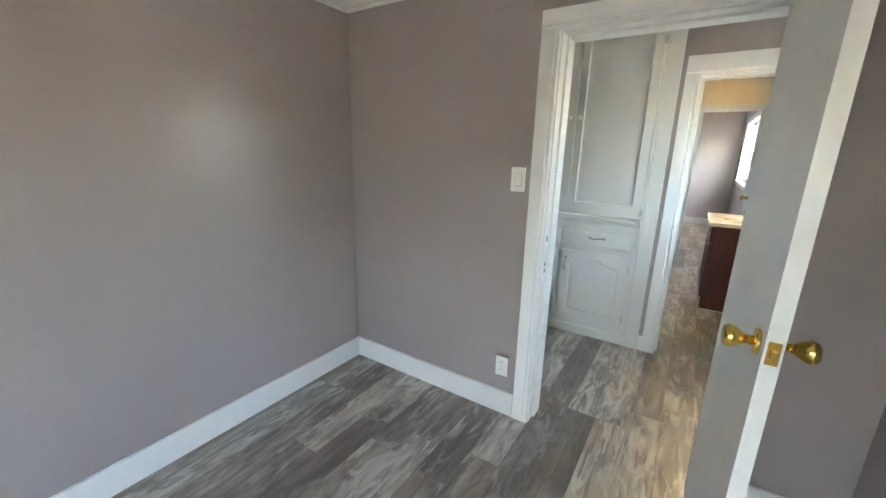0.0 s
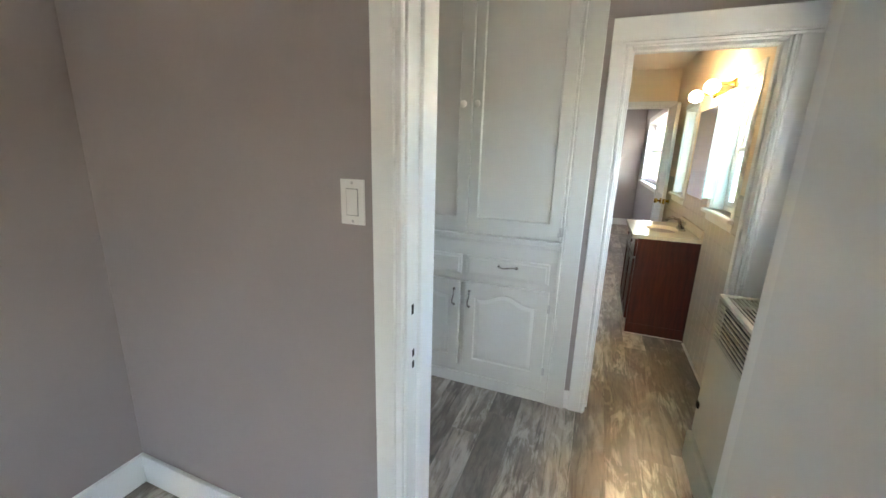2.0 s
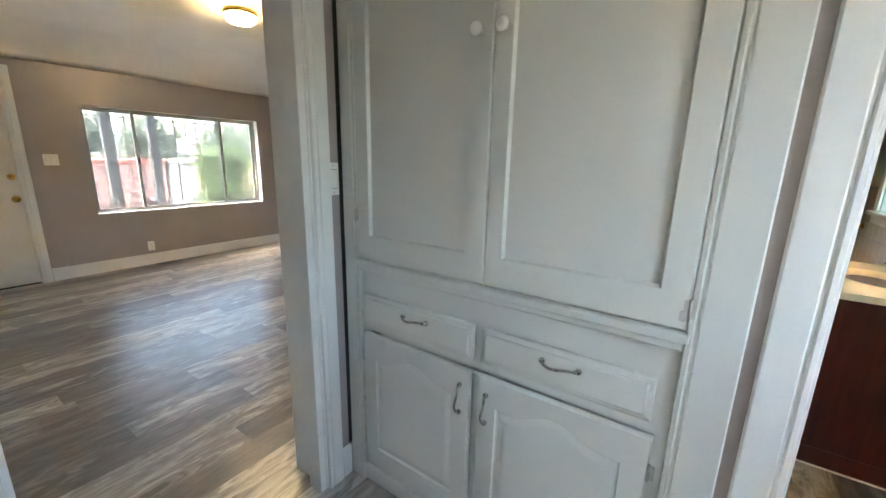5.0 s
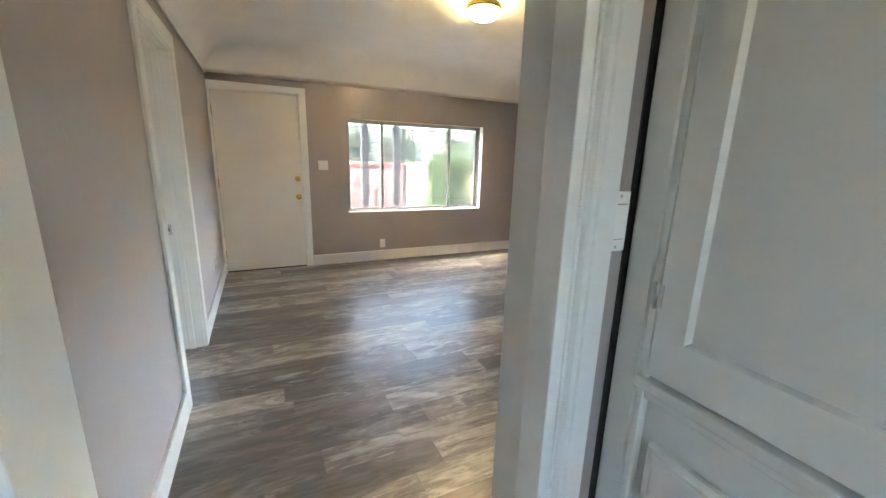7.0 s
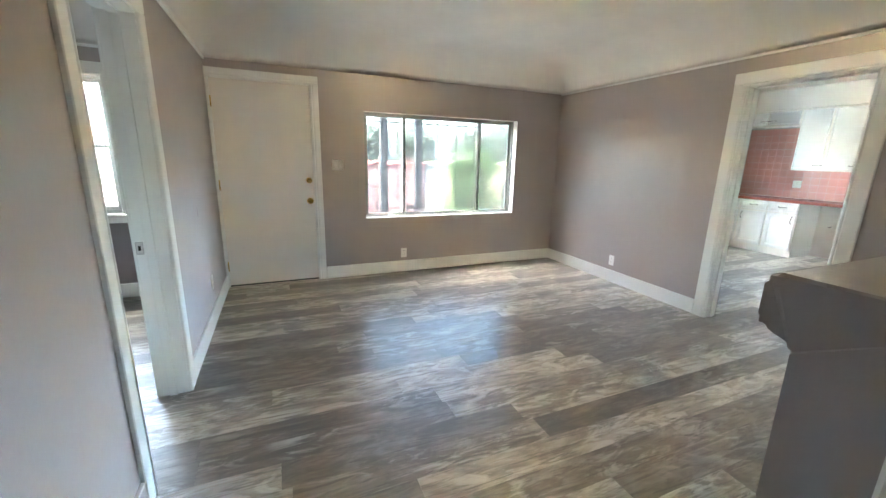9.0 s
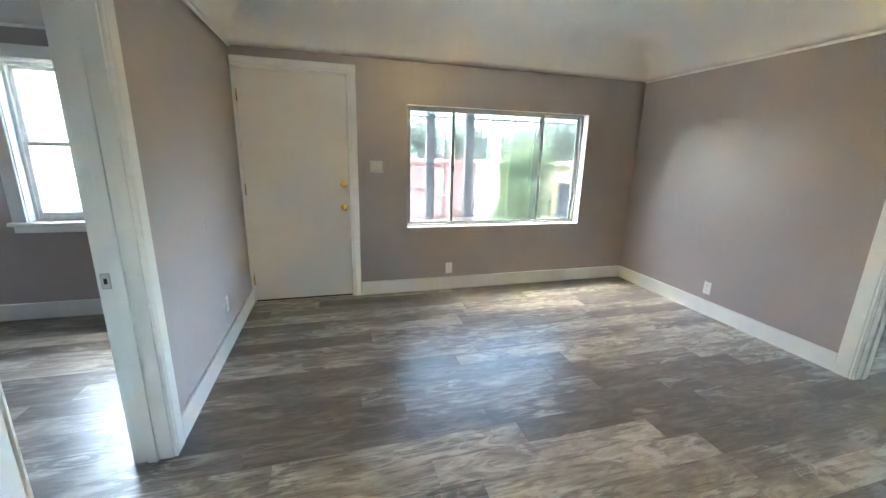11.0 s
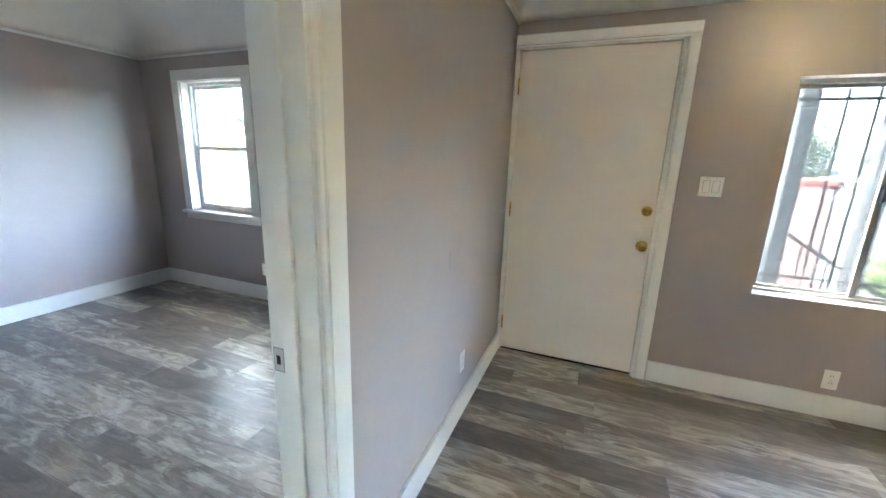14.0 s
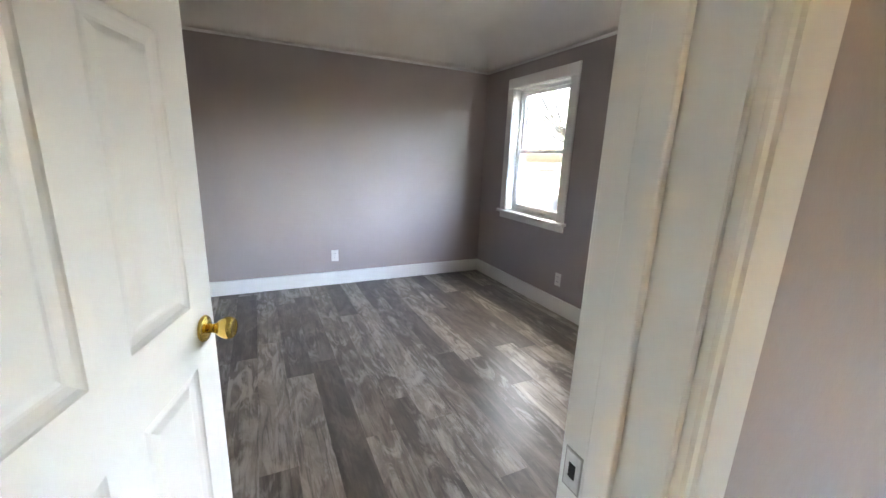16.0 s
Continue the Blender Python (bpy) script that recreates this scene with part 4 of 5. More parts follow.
part("finial", turned(bmesh.new(), [(0.010, -0.103), (0.012, -0.110), (0.006, -0.118), (0.002, -0.121)], None, 12), BRASS, lamp)

fp = thing("fireplace", "mauve painted plaster fireplace with a thick mantel shelf", "fireplace")
bm = bmesh.new()
prof = [(0.0, 0.0), (-0.205, 0.0), (-0.205, 1.08), (-0.209, 1.10), (-0.225, 1.118), (-0.24, 1.128), (-0.245, 1.14), (-0.245, 1.205), (-0.237, 1.217), (0.0, 1.217)]
y0, y1 = 3.557, 5.3
sides = []
for k, yy in ((0, y0), (1, y1)):
    s = -1 if k == 0 else 1
    ring = []
    for dx, z in prof:
        over = max(0.0, (-dx - 0.205)) if dx < 0 else (0.04 if z > 1.1 else 0.0)
        ring.append(bm.verts.new((XL + dx, yy + s * over, z)))
    sides.append(ring)
for i in range(len(prof)):
    j = (i + 1) % len(prof)
    bm.faces.new((sides[0][i], sides[0][j], sides[1][j], sides[1][i]))
bm.faces.new(sides[0])
bm.faces.new(list(reversed(sides[1])))
bmesh.ops.bevel(bm, geom=[e for e in bm.edges if e.calc_length() > 0.3], offset=0.008, segments=2, affect="EDGES")
part("surround", bm, MAUVE, fp)


# ---- bathroom ----
van = thing("bathroom_vanity", "dark cherry vanity cabinet with cream moulded basin top", "vanity")
vy0, vy1, vx0 = 4.645, 5.42, 0.29
boxpart("cabinet_body", van, CHERRY, vx0, XE - 0.012, vy0, vy1, 0.09, 0.815, 0.003)
boxpart("toe_kick", van, CHERRY, vx0 + 0.05, XE - 0.012, vy0 + 0.002, vy1 - 0.002, 0, 0.09, 0.001)
boxpart("side_foot", van, CHERRY, vx0, vx0 + 0.05, vy0, vy0 + 0.018, 0, 0.09, 0.001)
boxpart("foot_caulk", van, PLASTIC, vx0, XE - 0.02, vy0 - 0.008, vy0, 0, 0.008, 0.002)
for k in range(2):
    a0 = vy0 + 0.02 + k * 0.375
    for nm, z0, z1 in (("drawer_front", 0.66, 0.80), ("cabinet_door", 0.12, 0.64)):
        bm = bmesh.new()
        sunk_front(bm, a0, a0 + 0.36, z0, z1, 0, (0.05,) * 4, 0.008, 0.018)
        d = part(nm, bm, CHERRY, van, "", pose(vx0, 0, 0, 0, 0, 90) @ Matrix.Diagonal((1, 1, 1, 1)))
        d.matrix_basis = Matrix(((0, 1, 0, vx0), (1, 0, 0, 0), (0, 0, 1, 0), (0, 0, 0, 1)))
bm = bmesh.new()
tx0, tx1, ty0, ty1, tz = vx0 - 0.045, XE - 0.012, vy0 - 0.02, vy1 + 0.02, 0.845
cx, cy = 0.50, (vy0 + vy1) / 2
N = 32
outer, rim, mid, low = [], [], [], []
for i in range(N):
    a = 2 * math.pi * i / N
    c, s = math.cos(a), math.sin(a)
    k = 1 / max(abs(c), abs(s))
    ux, uy = c * k, s * k
    outer.append(bm.verts.new((cx + (tx1 - cx) * ux if ux > 0 else cx + (cx - tx0) * ux, cy + (ty1 - cy) * uy, tz)))
    rim.append(bm.verts.new((cx + 0.135 * c, cy + 0.20 * s, tz)))
    mid.append(bm.verts.new((cx + 0.125 * c, cy + 0.19 * s, tz - 0.02)))
    low.append(bm.verts.new((cx + 0.07 * c, cy + 0.11 * s, tz - 0.10)))
under = [bm.verts.new((v.co.x, v.co.y, tz - 0.03)) for v in outer]
for A, B in ((under, outer), (outer, rim), (rim, mid), (mid, low)):
    for i in range(N):
        f = bm.faces.new((A[i], A[(i + 1) % N], B[(i + 1) % N], B[i]))
        f.smooth = A in (rim, mid)
bm.faces.new(low)
box(bm, tx1 - 0.02, tx1, ty0, ty1, tz, tz + 0.07, 0.004)
part("basin_top", bm, MARBLE, van, "cream moulded basin top")
tap = thing("basin_tap", "chrome basin tap with two clear handles", "tap", pose(0.64, cy, 0.845))
bm = bmesh.new()
box(bm, -0.025, 0.025, -0.08, 0.08, 0, 0.02, 0.006, 2)
tube(bm, [(0, 0, 0.01), (0, 0, 0.06), (-0.02, 0, 0.09), (-0.07, 0, 0.10), (-0.11, 0, 0.085), (-0.12, 0, 0.07)], 0.012, 12)
part("spout", bm, CHROME, tap)
for s in (-1, 1):
    part("tap_handle", turned(bmesh.new(), [(0.014, 0), (0.012, 0.03), (0.024, 0.036), (0.026, 0.055), (0.012, 0.064)], pose(0, s * 0.055, 0.018), 10), CHROME, tap)
mir = thing("mirror_cabinet", "frameless mirror over the vanity", "mirror")
boxpart("mirror_glass", mir, MIRROR, XE - 0.09, XE - 0.08, 4.58, 5.08, 1.15, 1.80, 0.002)
boxpart("cabinet_box", mir, PLASTIC, XE - 0.08, XE - 0.013, 4.59, 5.07, 1.16, 1.79, 0.002)
sc = thing("wall_lamp", "two-globe bathroom wall lamp, lit", "wall lamp", pose(XE - 0.013, 4.80, 1.93))
boxpart("back_plate", sc, BRASS, -0.02, 0, -0.28, 0.28, -0.03, 0.03, 0.006)
for s in (-0.24, 0.24):
    bm = bmesh.new()
    tube(bm, [(-0.015, s, 0), (-0.09, s, 0.0), (-0.13, s, -0.01)], 0.012, 10)
    arm = part("arm", bm, BRASS, sc)
    bm = bmesh.new()
    turned(bm, [(0.02, 0), (0.042, -0.02), (0.05, -0.045), (0.042, -0.07), (0.015, -0.085)], pose(-0.14, s, 0.025), 18)
    part("globe", bm, BULBG, arm, "lit white glass globe")


# ---- kitchen ----
def kit_unit(name, label, x0, x1, y0, y1, z0, z1, doors, category="cabinet", drawer=0.0):
    u = thing(name, label, category)
    boxpart("body", u, KITW, x0, x1, y0, y1, z0, z1, 0.002)
    w = (x1 - x0) / doors
    for i in range(doors):
        a, b = x0 + i * w + 0.012, x0 + (i + 1) * w - 0.012
        if drawer:
            bm = bmesh.new()
            sunk_front(bm, a, b, z1 - drawer, z1 - 0.02, y0 - 0.001, (0.01,) * 4, 0, 0.018, 0, True)
            d = part("drawer_front", bm, WHITE, u)
            d_handle(d, (a + b) / 2, y0 - 0.019, z1 - drawer / 2, False)
        bm = bmesh.new()
        sunk_front(bm, a, b, z0 + (0.02 if not drawer else 0.03), z1 - (drawer + 0.02 if drawer else 0.02), y0 - 0.001, (0.012,) * 4 if not drawer else (0.05,) * 4, 0.006, 0.018)
        d = part("cabinet_door", bm, WHITE, u)
        d_handle(d, b - 0.04 if i % 2 == 0 else a + 0.04, y0 - 0.019, (z0 + 0.08) if not drawer else z1 - drawer - 0.1, not (not drawer))
    return u


UB = "white painted kitchen wall cabinets over pink tile"
kit_unit("wall_cabinet", UB, -4.95, -4.58, 10.10, YK, 1.30, 2.19, 1)
kit_unit("wall_cabinet", UB, -4.578, -3.40, 10.10, YK, 1.30, 2.19, 3)
kit_unit("wall_cabinet", "short white wall cabinet above the pink tile", -5.80, -4.952, 10.10, YK, 1.96, 2.19, 2)
kit_unit("base_cabinet", "white kitchen base cabinet beside an appliance gap", -5.80, -4.62, 9.86, YK, 0.09, 0.83, 3, drawer=0.16)
kit_unit("base_cabinet", "white kitchen base cabinet beside an appliance gap", -4.03, -3.10, 9.86, YK, 0.09, 0.83, 2, drawer=0.16)
for a, b in ((-5.80, -4.62), (-4.03, -3.10)):
    tagged(part("plinth", box(bmesh.new(), a, b, 9.90, YK, 0, 0.089), KITW), "white cabinet plinth", "plinth", kind="structure")
tagged(part("soffit", box(bmesh.new(), XW, XL, 10.08, YK, 2.195, 2.5), KITW), "white soffit above the wall cabinets", "soffit", kind="structure")
ct = thing("kitchen_worktop", "pink tiled worktop with darker edge tiles", "worktop")
boxpart("top", ct, PINK, -5.80, -3.10, 9.85, YK - 0.012, 0.832, 0.862, 0.004)
et = mesh_of("edge_tile", box(bmesh.new(), 0, 0.104, -0.018, 0, 0.826, 0.868, 0.004), PINKDARK)
for i in range(25):
    o = new("edge_tile", et)
    o.parent = ct
    o.location = (-5.79 + i * 0.107, 9.849, 0)
bs = thing("backsplash", "pink tiled kitchen backsplash with one broken patch", "backsplash", kind="structure")
boxpart("grout_bed", bs, GROUT, -5.80, -3.10, YK - 0.008, YK - 0.001, 0.862, 1.96, 0)
pt = mesh_of("tile", box(bmesh.new(), 0, 0.105, -0.004, 0, 0, 0.105, 0.0015), PINK)
for r in range(10):
    for c in range(25):
        z = 0.866 + r * 0.108
        x = -5.79 + c * 0.108
        if (r > 3 and x > -4.95) or (r == 2 and c in (17,)):
            continue
        o = new("tile", pt)
        o.parent = bs
        o.location = (x, YK - 0.008, z)
for x, z in ((-4.98, 1.08), (-3.52, 1.06)):
    plate("outlet", "white outlet plate on the pink backsplash", "outlet", pose(x, YK - 0.013, z), 0.115, 0.115, "outlet")
for x in (-4.45, -4.30, -4.12):
    v = thing("water_valve", "small metal supply valve on the white wall", "valve", pose(x, YK, 0.48))
    part("stub", tube(bmesh.new(), [(0, 0, 0), (0, -0.06, 0)], 0.012 if x != -4.30 else 0.03, 10), CHROME if x != -4.30 else DARK, v)


# ---- outside ----
tagged(part("trim", box(bmesh.new(), -7.28, -7.12, 3.6, 6.6, 2.62, 2.80, 0.01), POST), "grey porch beam on two posts", "beam", kind="structure")
tagged(part("ground", box(bmesh.new(), -400, 400, -400, 400, -1.2, -1.0), SOIL), "dry earth yard around the house", "ground", kind="structure")
tagged(part("porch", box(bmesh.new(), -7.9, XW - 0.2, 1.6, 6.4, -1.0, -0.12, 0.01), CONCRETE), "concrete porch slab at the entry", "porch", kind="structure")
bars = thing("window_bars", "black wrought iron bars over the living room window", "window bars")
bxx = XW - 0.27
for z in (0.735, 1.755):
    boxpart("cross_bar", bars, IRON, bxx - 0.006, bxx + 0.006, 3.62, 5.80, z - 0.008, z + 0.008, 0.002)


def twisted(length, r=0.007, turns=9):
    bm = bmesh.new()
    n = 40
    rings = []
    for i in range(n + 1):
        a0 = turns * 2 * math.pi * i / n * 0.25
        rings.append([bm.verts.new((r * math.cos(a0 + k * math.pi / 2), r * math.sin(a0 + k * math.pi / 2), length * i / n)) for k in range(4)])
    for a, b in zip(rings, rings[1:]):
        for k in range(4):
            bm.faces.new((a[k], a[(k + 1) % 4], b[(k + 1) % 4], b[k]))
    bm.faces.new(rings[0])
    bm.faces.new(rings[-1])
    return mesh_of("bar", bm, IRON)


tw = twisted(1.16)
for i in range(17):
    o = new("bar", tw)
    o.parent = bars
    o.location = (bxx, 3.66 + i * 0.13, 0.66)
for s in (3.62, 5.80):
    boxpart("end_bar", bars, IRON, bxx - 0.008, XW - 0.19, s - 0.01, s + 0.01, 0.64, 0.66, 0.001)
    boxpart("end_bar", bars, IRON, bxx - 0.008, XW - 0.19, s - 0.01, s + 0.01, 1.84, 1.86, 0.001)

for y in (4.29, 4.83):
    p = thing("porch_post", "grey painted square porch post", "post", pose(-7.2, y, -0.12), "porch posts")
    boxpart("shaft", p, POST, -0.05, 0.05, -0.055, 0.055, 0, 2.74, 0.006)
    boxpart("post_foot", p, POST, -0.07, 0.07, -0.07, 0.07, 0, 0.1, 0.006)
rail = thing("stair_railing", "black iron railing descending the porch steps", "railing")
part("handrail", tube(bmesh.new(), [(-7.25, 3.3, 1.05), (-7.25, 4.28, 0.90), (-7.25, 5.6, 0.05)], 0.018, 8), IRON, rail)
part("lower_rail", tube(bmesh.new(), [(-7.25, 3.3, 0.15), (-7.25, 4.28, 0.05), (-7.25, 5.6, -0.75)], 0.012, 8), IRON, rail)
for i in range(12):
    y = 3.35 + i * 0.19
    zt = 1.05 - 0.15 * (y - 3.3) if y < 4.28 else 0.90 - 0.644 * (y - 4.28)
    zl = zt - 0.87
    part("baluster", tube(bmesh.new(), [(-7.25, y, zl), (-7.25, y, zt)], 0.008, 6), IRON, rail)


def house(name, label, x0, x1, y0, y1, z1, mat, windows, cap=None):
    h = thing(name, label, "building", None, "distant buildings" if name == "distant_building" else "")
    boxpart("wall", h, mat, x0, x1, y0, y1, -1.0, z1, 0.02)
    boxpart("parapet_cap", h, cap or mat, x0 - 0.08, x1 + 0.08, y0 - 0.08, y1 + 0.08, z1, z1 + 0.10, 0.02)
    for face, a, b, c, d in windows:
        f = boxpart("window", h, VINYL, face - 0.02, face + 0.03, a, b, c, d, 0.01)
        boxpart("pane", f, PANE_FAR, face + 0.03, face + 0.04, a + 0.07, b - 0.07, c + 0.07, d - 0.07, 0)
    return h


pink = house("neighbour_house", "long pink sided neighbouring building with red cap", -15.5, -12.0, 4.0, 6.70, 1.09, STUCCO_P, [], CAPRED)
sd = box(bmesh.new(), 0, 0.03, 4.04, 6.66, 0, 0.112, 0.004)
for v in sd.verts:
    v.co.x -= 0.009 * v.co.z / 0.112
sd_me = mesh_of("siding_board", sd, STUCCO_P)
for i in range(18):
    o = new("siding_board", sd_me)
    o.parent = pink
    o.location = (-12.0, 0, -0.95 + i * 0.113)
house("garden_wall", "white stucco wall catching daylight", -12.4, -12.0, 6.74, 7.45, 1.09, STUCCO_W, [])
yellow = house("yellow_house", "yellow stucco house with a gabled door hood", -18.0, -12.5, 8.98, 20.0, 1.07, STUCCO_Y, [(-12.5, 10.1, 10.72, -0.62, -0.10), (-12.5, 12.6, 13.6, -0.4, 0.5)])
bm = bmesh.new()
ridge = [bm.verts.new((x, 9.86, 0.95)) for x in (-12.49, -11.7)]
for yy in (9.50, 10.22):
    eave = [bm.verts.new((x, yy, 0.66)) for x in (-12.49, -11.7)]
    f = bm.faces.new((ridge[0], ridge[1], eave[1], eave[0]))
bmesh.ops.solidify(bm, geom=bm.faces[:], thickness=0.06)
part("door_hood", bm, STUCCO_W, yellow, "small gabled hood over a door")
boxpart("door", yellow, POST, -12.5, -12.46, 9.62, 10.02, -1.0, 0.55, 0.01)
house("white_house", "pale low neighbouring house across the yard", -22.0, -14.0, -14.0, -6.0, 0.1, STUCCO_W, [(-14.0, -9.5, -8.2, -0.7, -0.1)])
for k, (x, y, w, h) in enumerate(((-62, 19, 5, 2.2), (-66, 26, 6, 2.6), (-70, 40, 7, 2.4), (-64, 9, 5, 1.9), (-74, 52, 8, 2.8))):
    house("distant_building", "pale building in the hazy distance", x - 5, x, y, y + w, h, STUCCO_W, [(x, y + 0.8, y + 1.9, 0.2, 1.3), (x, y + 2.8, y + 3.9, 0.2, 1.3)], CAPRED if k % 2 else None)


def hill(name, x, y0, y1, h0, h1, seed):
    """A long low ridge with an uneven crest and a slope towards the yards."""
    rng = random.Random(seed)
    ph = [rng.uniform(0, 6) for _ in range(4)]
    verts, faces = [], []
    n = 90
    for i in range(n + 1):
        u = i / n
        y = y0 + (y1 - y0) * u
        h = h0 + (h1 - h0) * u + 0.9 * math.sin(9 * u + ph[0]) + 0.5 * math.sin(23 * u + ph[1]) + 0.35 * math.sin(61 * u + ph[2]) + 0.25 * rng.uniform(-1, 1)
        verts += [(x + 40, y, -1.05), (x + 12, y, h * 0.6), (x, y, h), (x - 30, y, -1.05)]
        if i:
            b = 4 * i
            faces += [(b - 4 + k, b - 3 + k, b + 1 + k, b + k) for k in range(3)]
    me = bpy.data.meshes.new(name)
    me.from_pydata(verts, [], faces)
    me.materials.append(HAZE)
    tagged(new(name, me), "hazy grey-green wooded ridge on the horizon", "hill", kind="structure")


hill("backdrop", -130, -120, 220, 3.0, 9.0, 5)


def leafy(name, label, category, centre, radius, n, leaf, mat, seed, trunk=0.0, squash=1.0, lobe_count=9):
    """A tapered trunk with limbs and a crown of many leaf blades with gaps."""
    rng = random.Random(seed)
    t = thing(name, label, category, pose(*centre), {"distant_tree": "distant trees", "yard_tree": "trees behind the yards"}.get(name, ""))
    bm = bmesh.new()
    tube(bm, [(0, 0, 0), (0.05 * radius, 0, trunk * 0.5), (0, 0.05 * radius, trunk + radius * 0.5)], [0.09 * radius, 0.07 * radius, 0.03 * radius], 8)
    lobes = []
    for k in range(lobe_count):
        a = k * 2.4
        rr = radius * rng.uniform(0.25, 0.62)
        p = (rr * math.cos(a), rr * math.sin(a), trunk + radius * squash * rng.uniform(0.15, 1.5))
        lobes.append((Vector(p), radius * rng.uniform(0.35, 0.55)))
        tube(bm, [(0, 0, trunk * 0.7), (p[0] * 0.5, p[1] * 0.5, (trunk * 0.7 + p[2]) / 2), p], [0.04 * radius, 0.025 * radius, 0.01 * radius], 6)
    part("trunk", bm, BARK, t)
    verts, faces = [], []
    for i in range(n):
        c, r = lobes[rng.randrange(len(lobes))]
        d = Vector((rng.gauss(0, 1), rng.gauss(0, 1), rng.gauss(0, 1))).normalized()
        p = c + d * r * rng.uniform(0.55, 1.08)
        u = Vector((rng.gauss(0, 1), rng.gauss(0, 1), rng.gauss(0, 0.6))).normalized()
        w = u.cross(d + Vector((0.01, 0.02, 0.03))).normalized()
        s = leaf * rng.uniform(0.6, 1.3)
        b = len(verts)
        verts += [p - u * s, p + w * s * 0.45, p + u * s, p - w * s * 0.45]
        faces.append((b, b + 1, b + 2, b + 3))
    me = bpy.data.meshes.new("crown")
    me.from_pydata([tuple(v) for v in verts], [], faces)
    me.materials.append(mat)
    o = new("crown", me)
    o.parent = t
    return t


leafy("garden_bush", "tall bright green garden bush", "bush", (-10.2, 7.2, -1.0), 0.74, 26000, 0.032, LEAF, 3, 0.35, 1.8, 22)
leafy("side_yard_bush", "green shrub in the side yard", "bush", (2.9, 6.4, -1.0), 1.2, 9000, 0.06, LEAF, 8, 0.6, 0.95)
for k, (x, y, r) in enumerate(((-60, 12, 2.6), (-66, 24, 3.2), (-62, 33, 2.9), (-70, 45, 3.4), (-64, 3, 2.4), (-72, -9, 3.0))):
    leafy("distant_tree", "distant tree beyond the yards, leaves greyed as haze", "tree", (x, y, -1.0), r * 0.8, 1500, 0.4, HAZELEAF, 20 + k, 0.8, 0.8)
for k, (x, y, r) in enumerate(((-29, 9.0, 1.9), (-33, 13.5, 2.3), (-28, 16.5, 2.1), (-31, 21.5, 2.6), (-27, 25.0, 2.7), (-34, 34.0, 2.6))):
    leafy("yard_tree", "green tree behind the neighbouring yards, haze in its colour", "tree", (x, y, -1.0), r, 5000, 0.15, HAZELEAF, 40 + k, 1.4, 0.8, 14)
dish = thing("satellite_dish", "large mesh satellite dish on a pole", "satellite dish", pose(-9.0, -3.55, -1.0))
part("pole", tube(bmesh.new(), [(0, 0, 0), (0, 0, 2.82)], 0.04, 10), IRON, dish)
dm = pose(0, 0, 2.84, 0, -30, 0)
bm = bmesh.new()
for k in range(18):
    a = 2 * math.pi * k / 18
    pts = [dm @ Vector((r * math.cos(a), r * math.sin(a), 0.222 * r * r)) for r in (0.05, 0.35, 0.65, 0.95, 1.2)]
    tube(bm, pts, 0.019, 5)
for r in (0.5, 0.85, 1.2):
    tube(bm, [dm @ Vector((r * math.cos(2 * math.pi * k / 36), r * math.sin(2 * math.pi * k / 36), 0.222 * r * r)) for k in range(37)], 0.024 if r > 1 else 0.014, 5)
part("rib_frame", bm, WEATHERED, dish)
part("hub_plate", turned(bmesh.new(), [(0.18, 0.02), (0.12, 0.008), (0.02, 0.0)], dm, 20), WEATHERED, dish, "grey solid hub plate")
mast = thing("utility_pole", "weathered wooden utility pole", "pole", pose(-9.0, -12.5, -1.0))
part("shaft", tube(bmesh.new(), [(0, 0, 0), (0, 0, 5.5)], [0.13, 0.10], 12), BARK, mast)
for a, b in ((2.1, 2.13), (1.35, 1.96)):
    w = thing("overhead_cable", "thin dark cable slung between two poles", "cable", pose(-9.0, -3.55, -1.0), "cables between the poles")
    part("cable_run", tube(bmesh.new(), [(0, -8.9 + 8.9 * k / 8, a + (b - a) * k / 8 - 0.12 * math.sin(math.pi * k / 8)) for k in range(9)], 0.014, 6), IRON, w)


# ---- bathroom tile and floor planks ----
wain = thing("tile_wainscot", "white glazed tile wainscot of the bathroom", "wall tile", kind="structure")
tl = mesh_of("tile", box(bmesh.new(), -0.005, 0, 0.0008, 0.1072, 0.0008, 0.1072, 0.0015), TILE)
wins = ((4.12 - 0.06, 4.64 + 0.06, 1.0), (5.62 - 0.06, 6.15 + 0.06, 0.995))
for r in range(11):
    for c in range(31):
        y, z = YC + 0.128 + c * 0.108, 0.012 + r * 0.110
        if any(a - 0.1 < y < b and z > h - 0.1 for a, b, h in wins) or (vy0 + 0.02 < y < vy1 - 0.13 and z < 0.72):
            continue
        o = new("tile", tl)
        o.parent = wain
        o.location = (XE - 0.010, y, z)
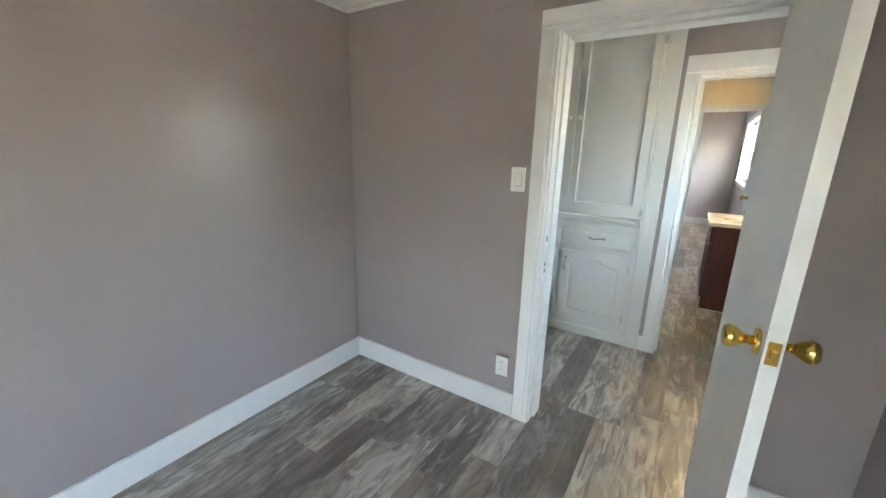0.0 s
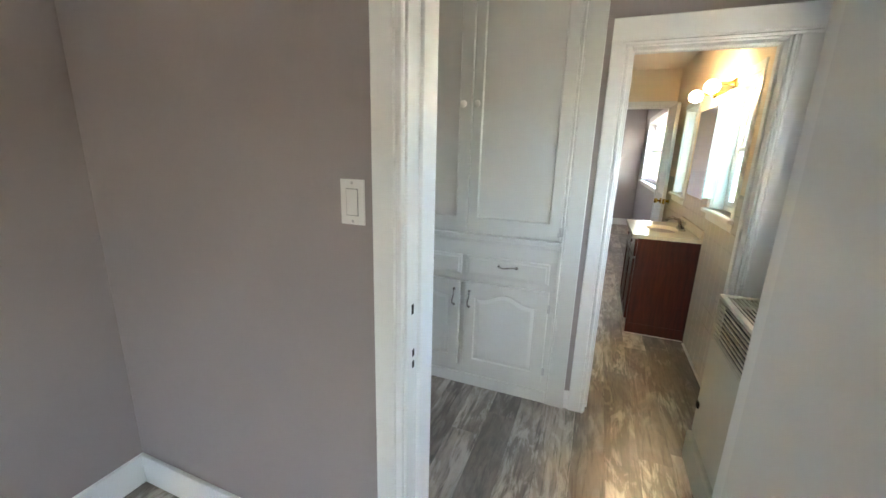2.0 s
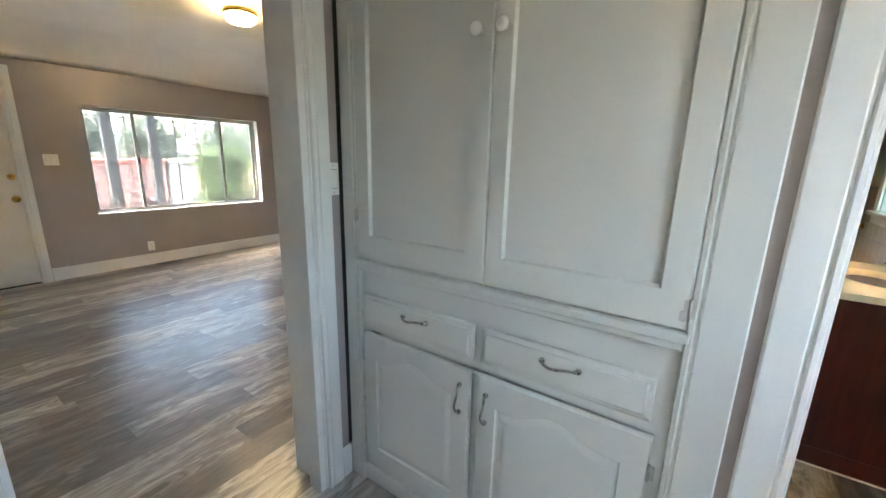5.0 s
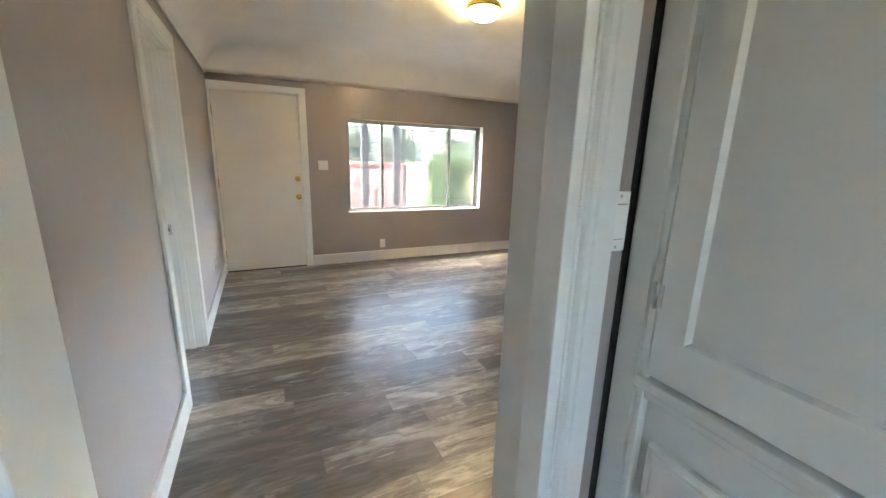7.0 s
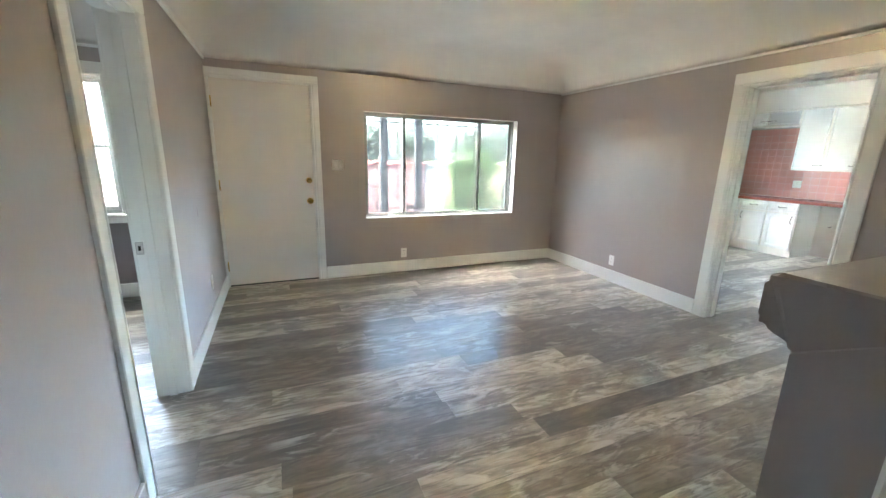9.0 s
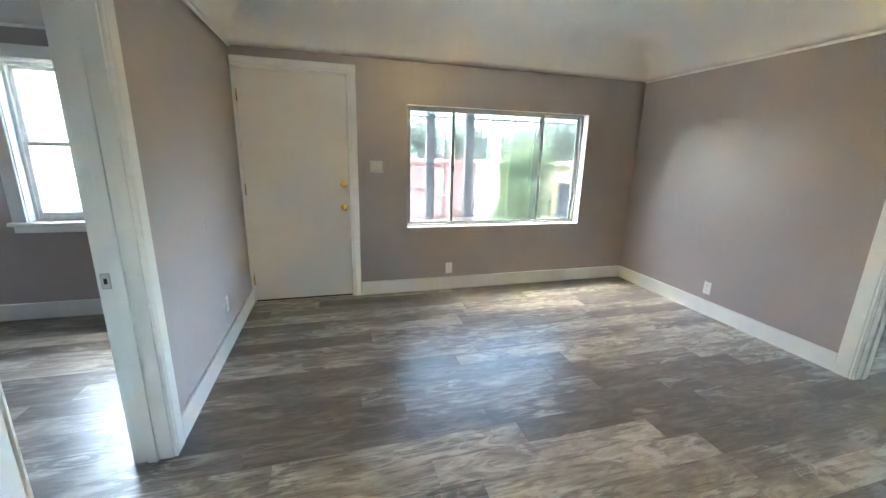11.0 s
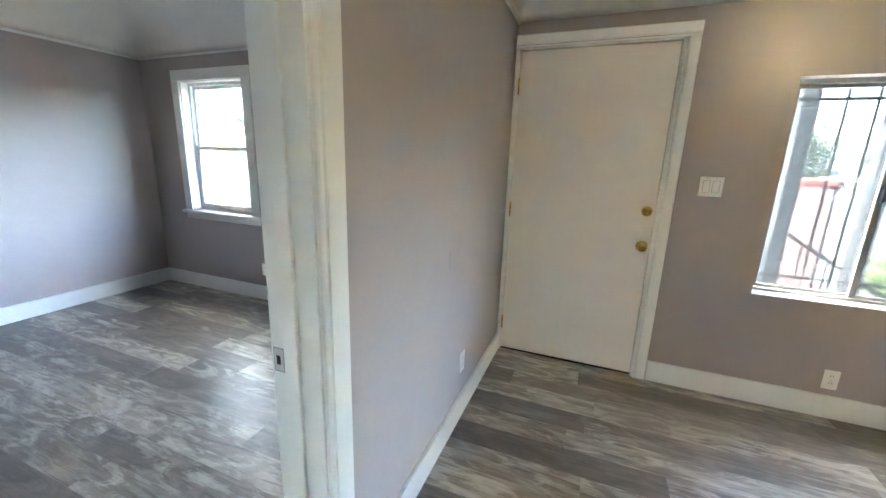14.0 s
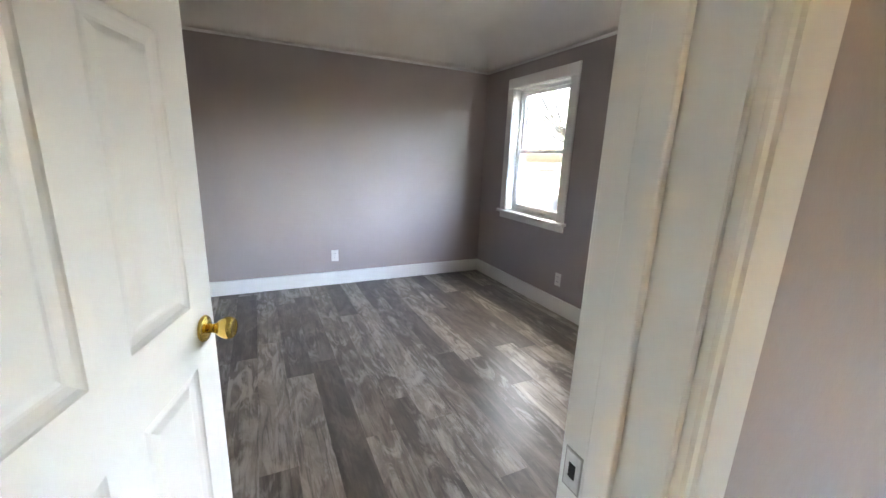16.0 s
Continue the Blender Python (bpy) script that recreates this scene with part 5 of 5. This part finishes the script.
tagged(part("trim", box(bmesh.new(), XE - 0.03, XE - 0.0105, YC + 0.125, 4.6, 0, 0.012, 0.003), PLASTIC), "white caulk line at the bathroom floor", "trim", kind="structure")

floor = part("floor", box(bmesh.new(), XW - 0.15, XE, YS, YK, -0.06, -0.0035), JOINT)
tagged(floor, "weathered grey-brown wood-look plank floor", "floor", kind="structure")
PW, PL = 0.1535, 1.22


def plank_verts(x0, x1, y0, y1, z=0.0):
    c = 0.0003
    return [(x0, y0, z - 0.0012), (x1, y0, z - 0.0012), (x1, y1, z - 0.0012), (x0, y1, z - 0.0012), (x0 + c, y0 + c, z), (x1 - c, y0 + c, z), (x1 - c, y1 - c, z), (x0 + c, y1 - c, z)]


PF = [(4, 5, 6, 7), (0, 1, 5, 4), (1, 2, 6, 5), (2, 3, 7, 6), (3, 0, 4, 7)]
pm = bpy.data.meshes.new("plank")
pm.from_pydata(plank_verts(0.0001, PW - 0.0001, 0.0001, PL - 0.0001), [], PF)
pm.materials.append(PLANK)
ROOMS = [(XW, XL, YA, YN + 0.1), (XW, XA - 0.135, YS, YA), (XA, XE, YS, YA), (XH, XE, YA, YC + 0.1), (-0.1, XE, YC, 7.0)]
rng = random.Random(11)
fv, ff = [], []
row = 0
x = XW - 0.05
while x < XE:
    y = YS - rng.uniform(0.05, 1.15)
    while y < YK:
        x0, x1, y0, y1 = x, min(x + PW, XE), max(y, YS), min(y + PL, YK)
        near = any(x0 < r[1] - 0.02 and x1 > r[0] + 0.02 and y0 < r[3] - 0.02 and y1 > r[2] + 0.02 for r in ROOMS)
        whole = x1 - x0 > PW - 0.001 and y1 - y0 > PL - 0.001
        if near and whole:
            o = new("plank", pm)
            o.parent = floor
            o.location = (x, y, 0)
        else:
            b = len(fv)
            fv += plank_verts(x0, x1, y0, y1)
            ff += [tuple(b + i for i in f) for f in PF]
        y += PL
    x += PW
far = bpy.data.meshes.new("far_planks")
far.from_pydata(fv, [], ff)
far.materials.append(PLANKJ)
o = new("far_planks", far)
o.parent = floor
tagged(o, kind="stuff")
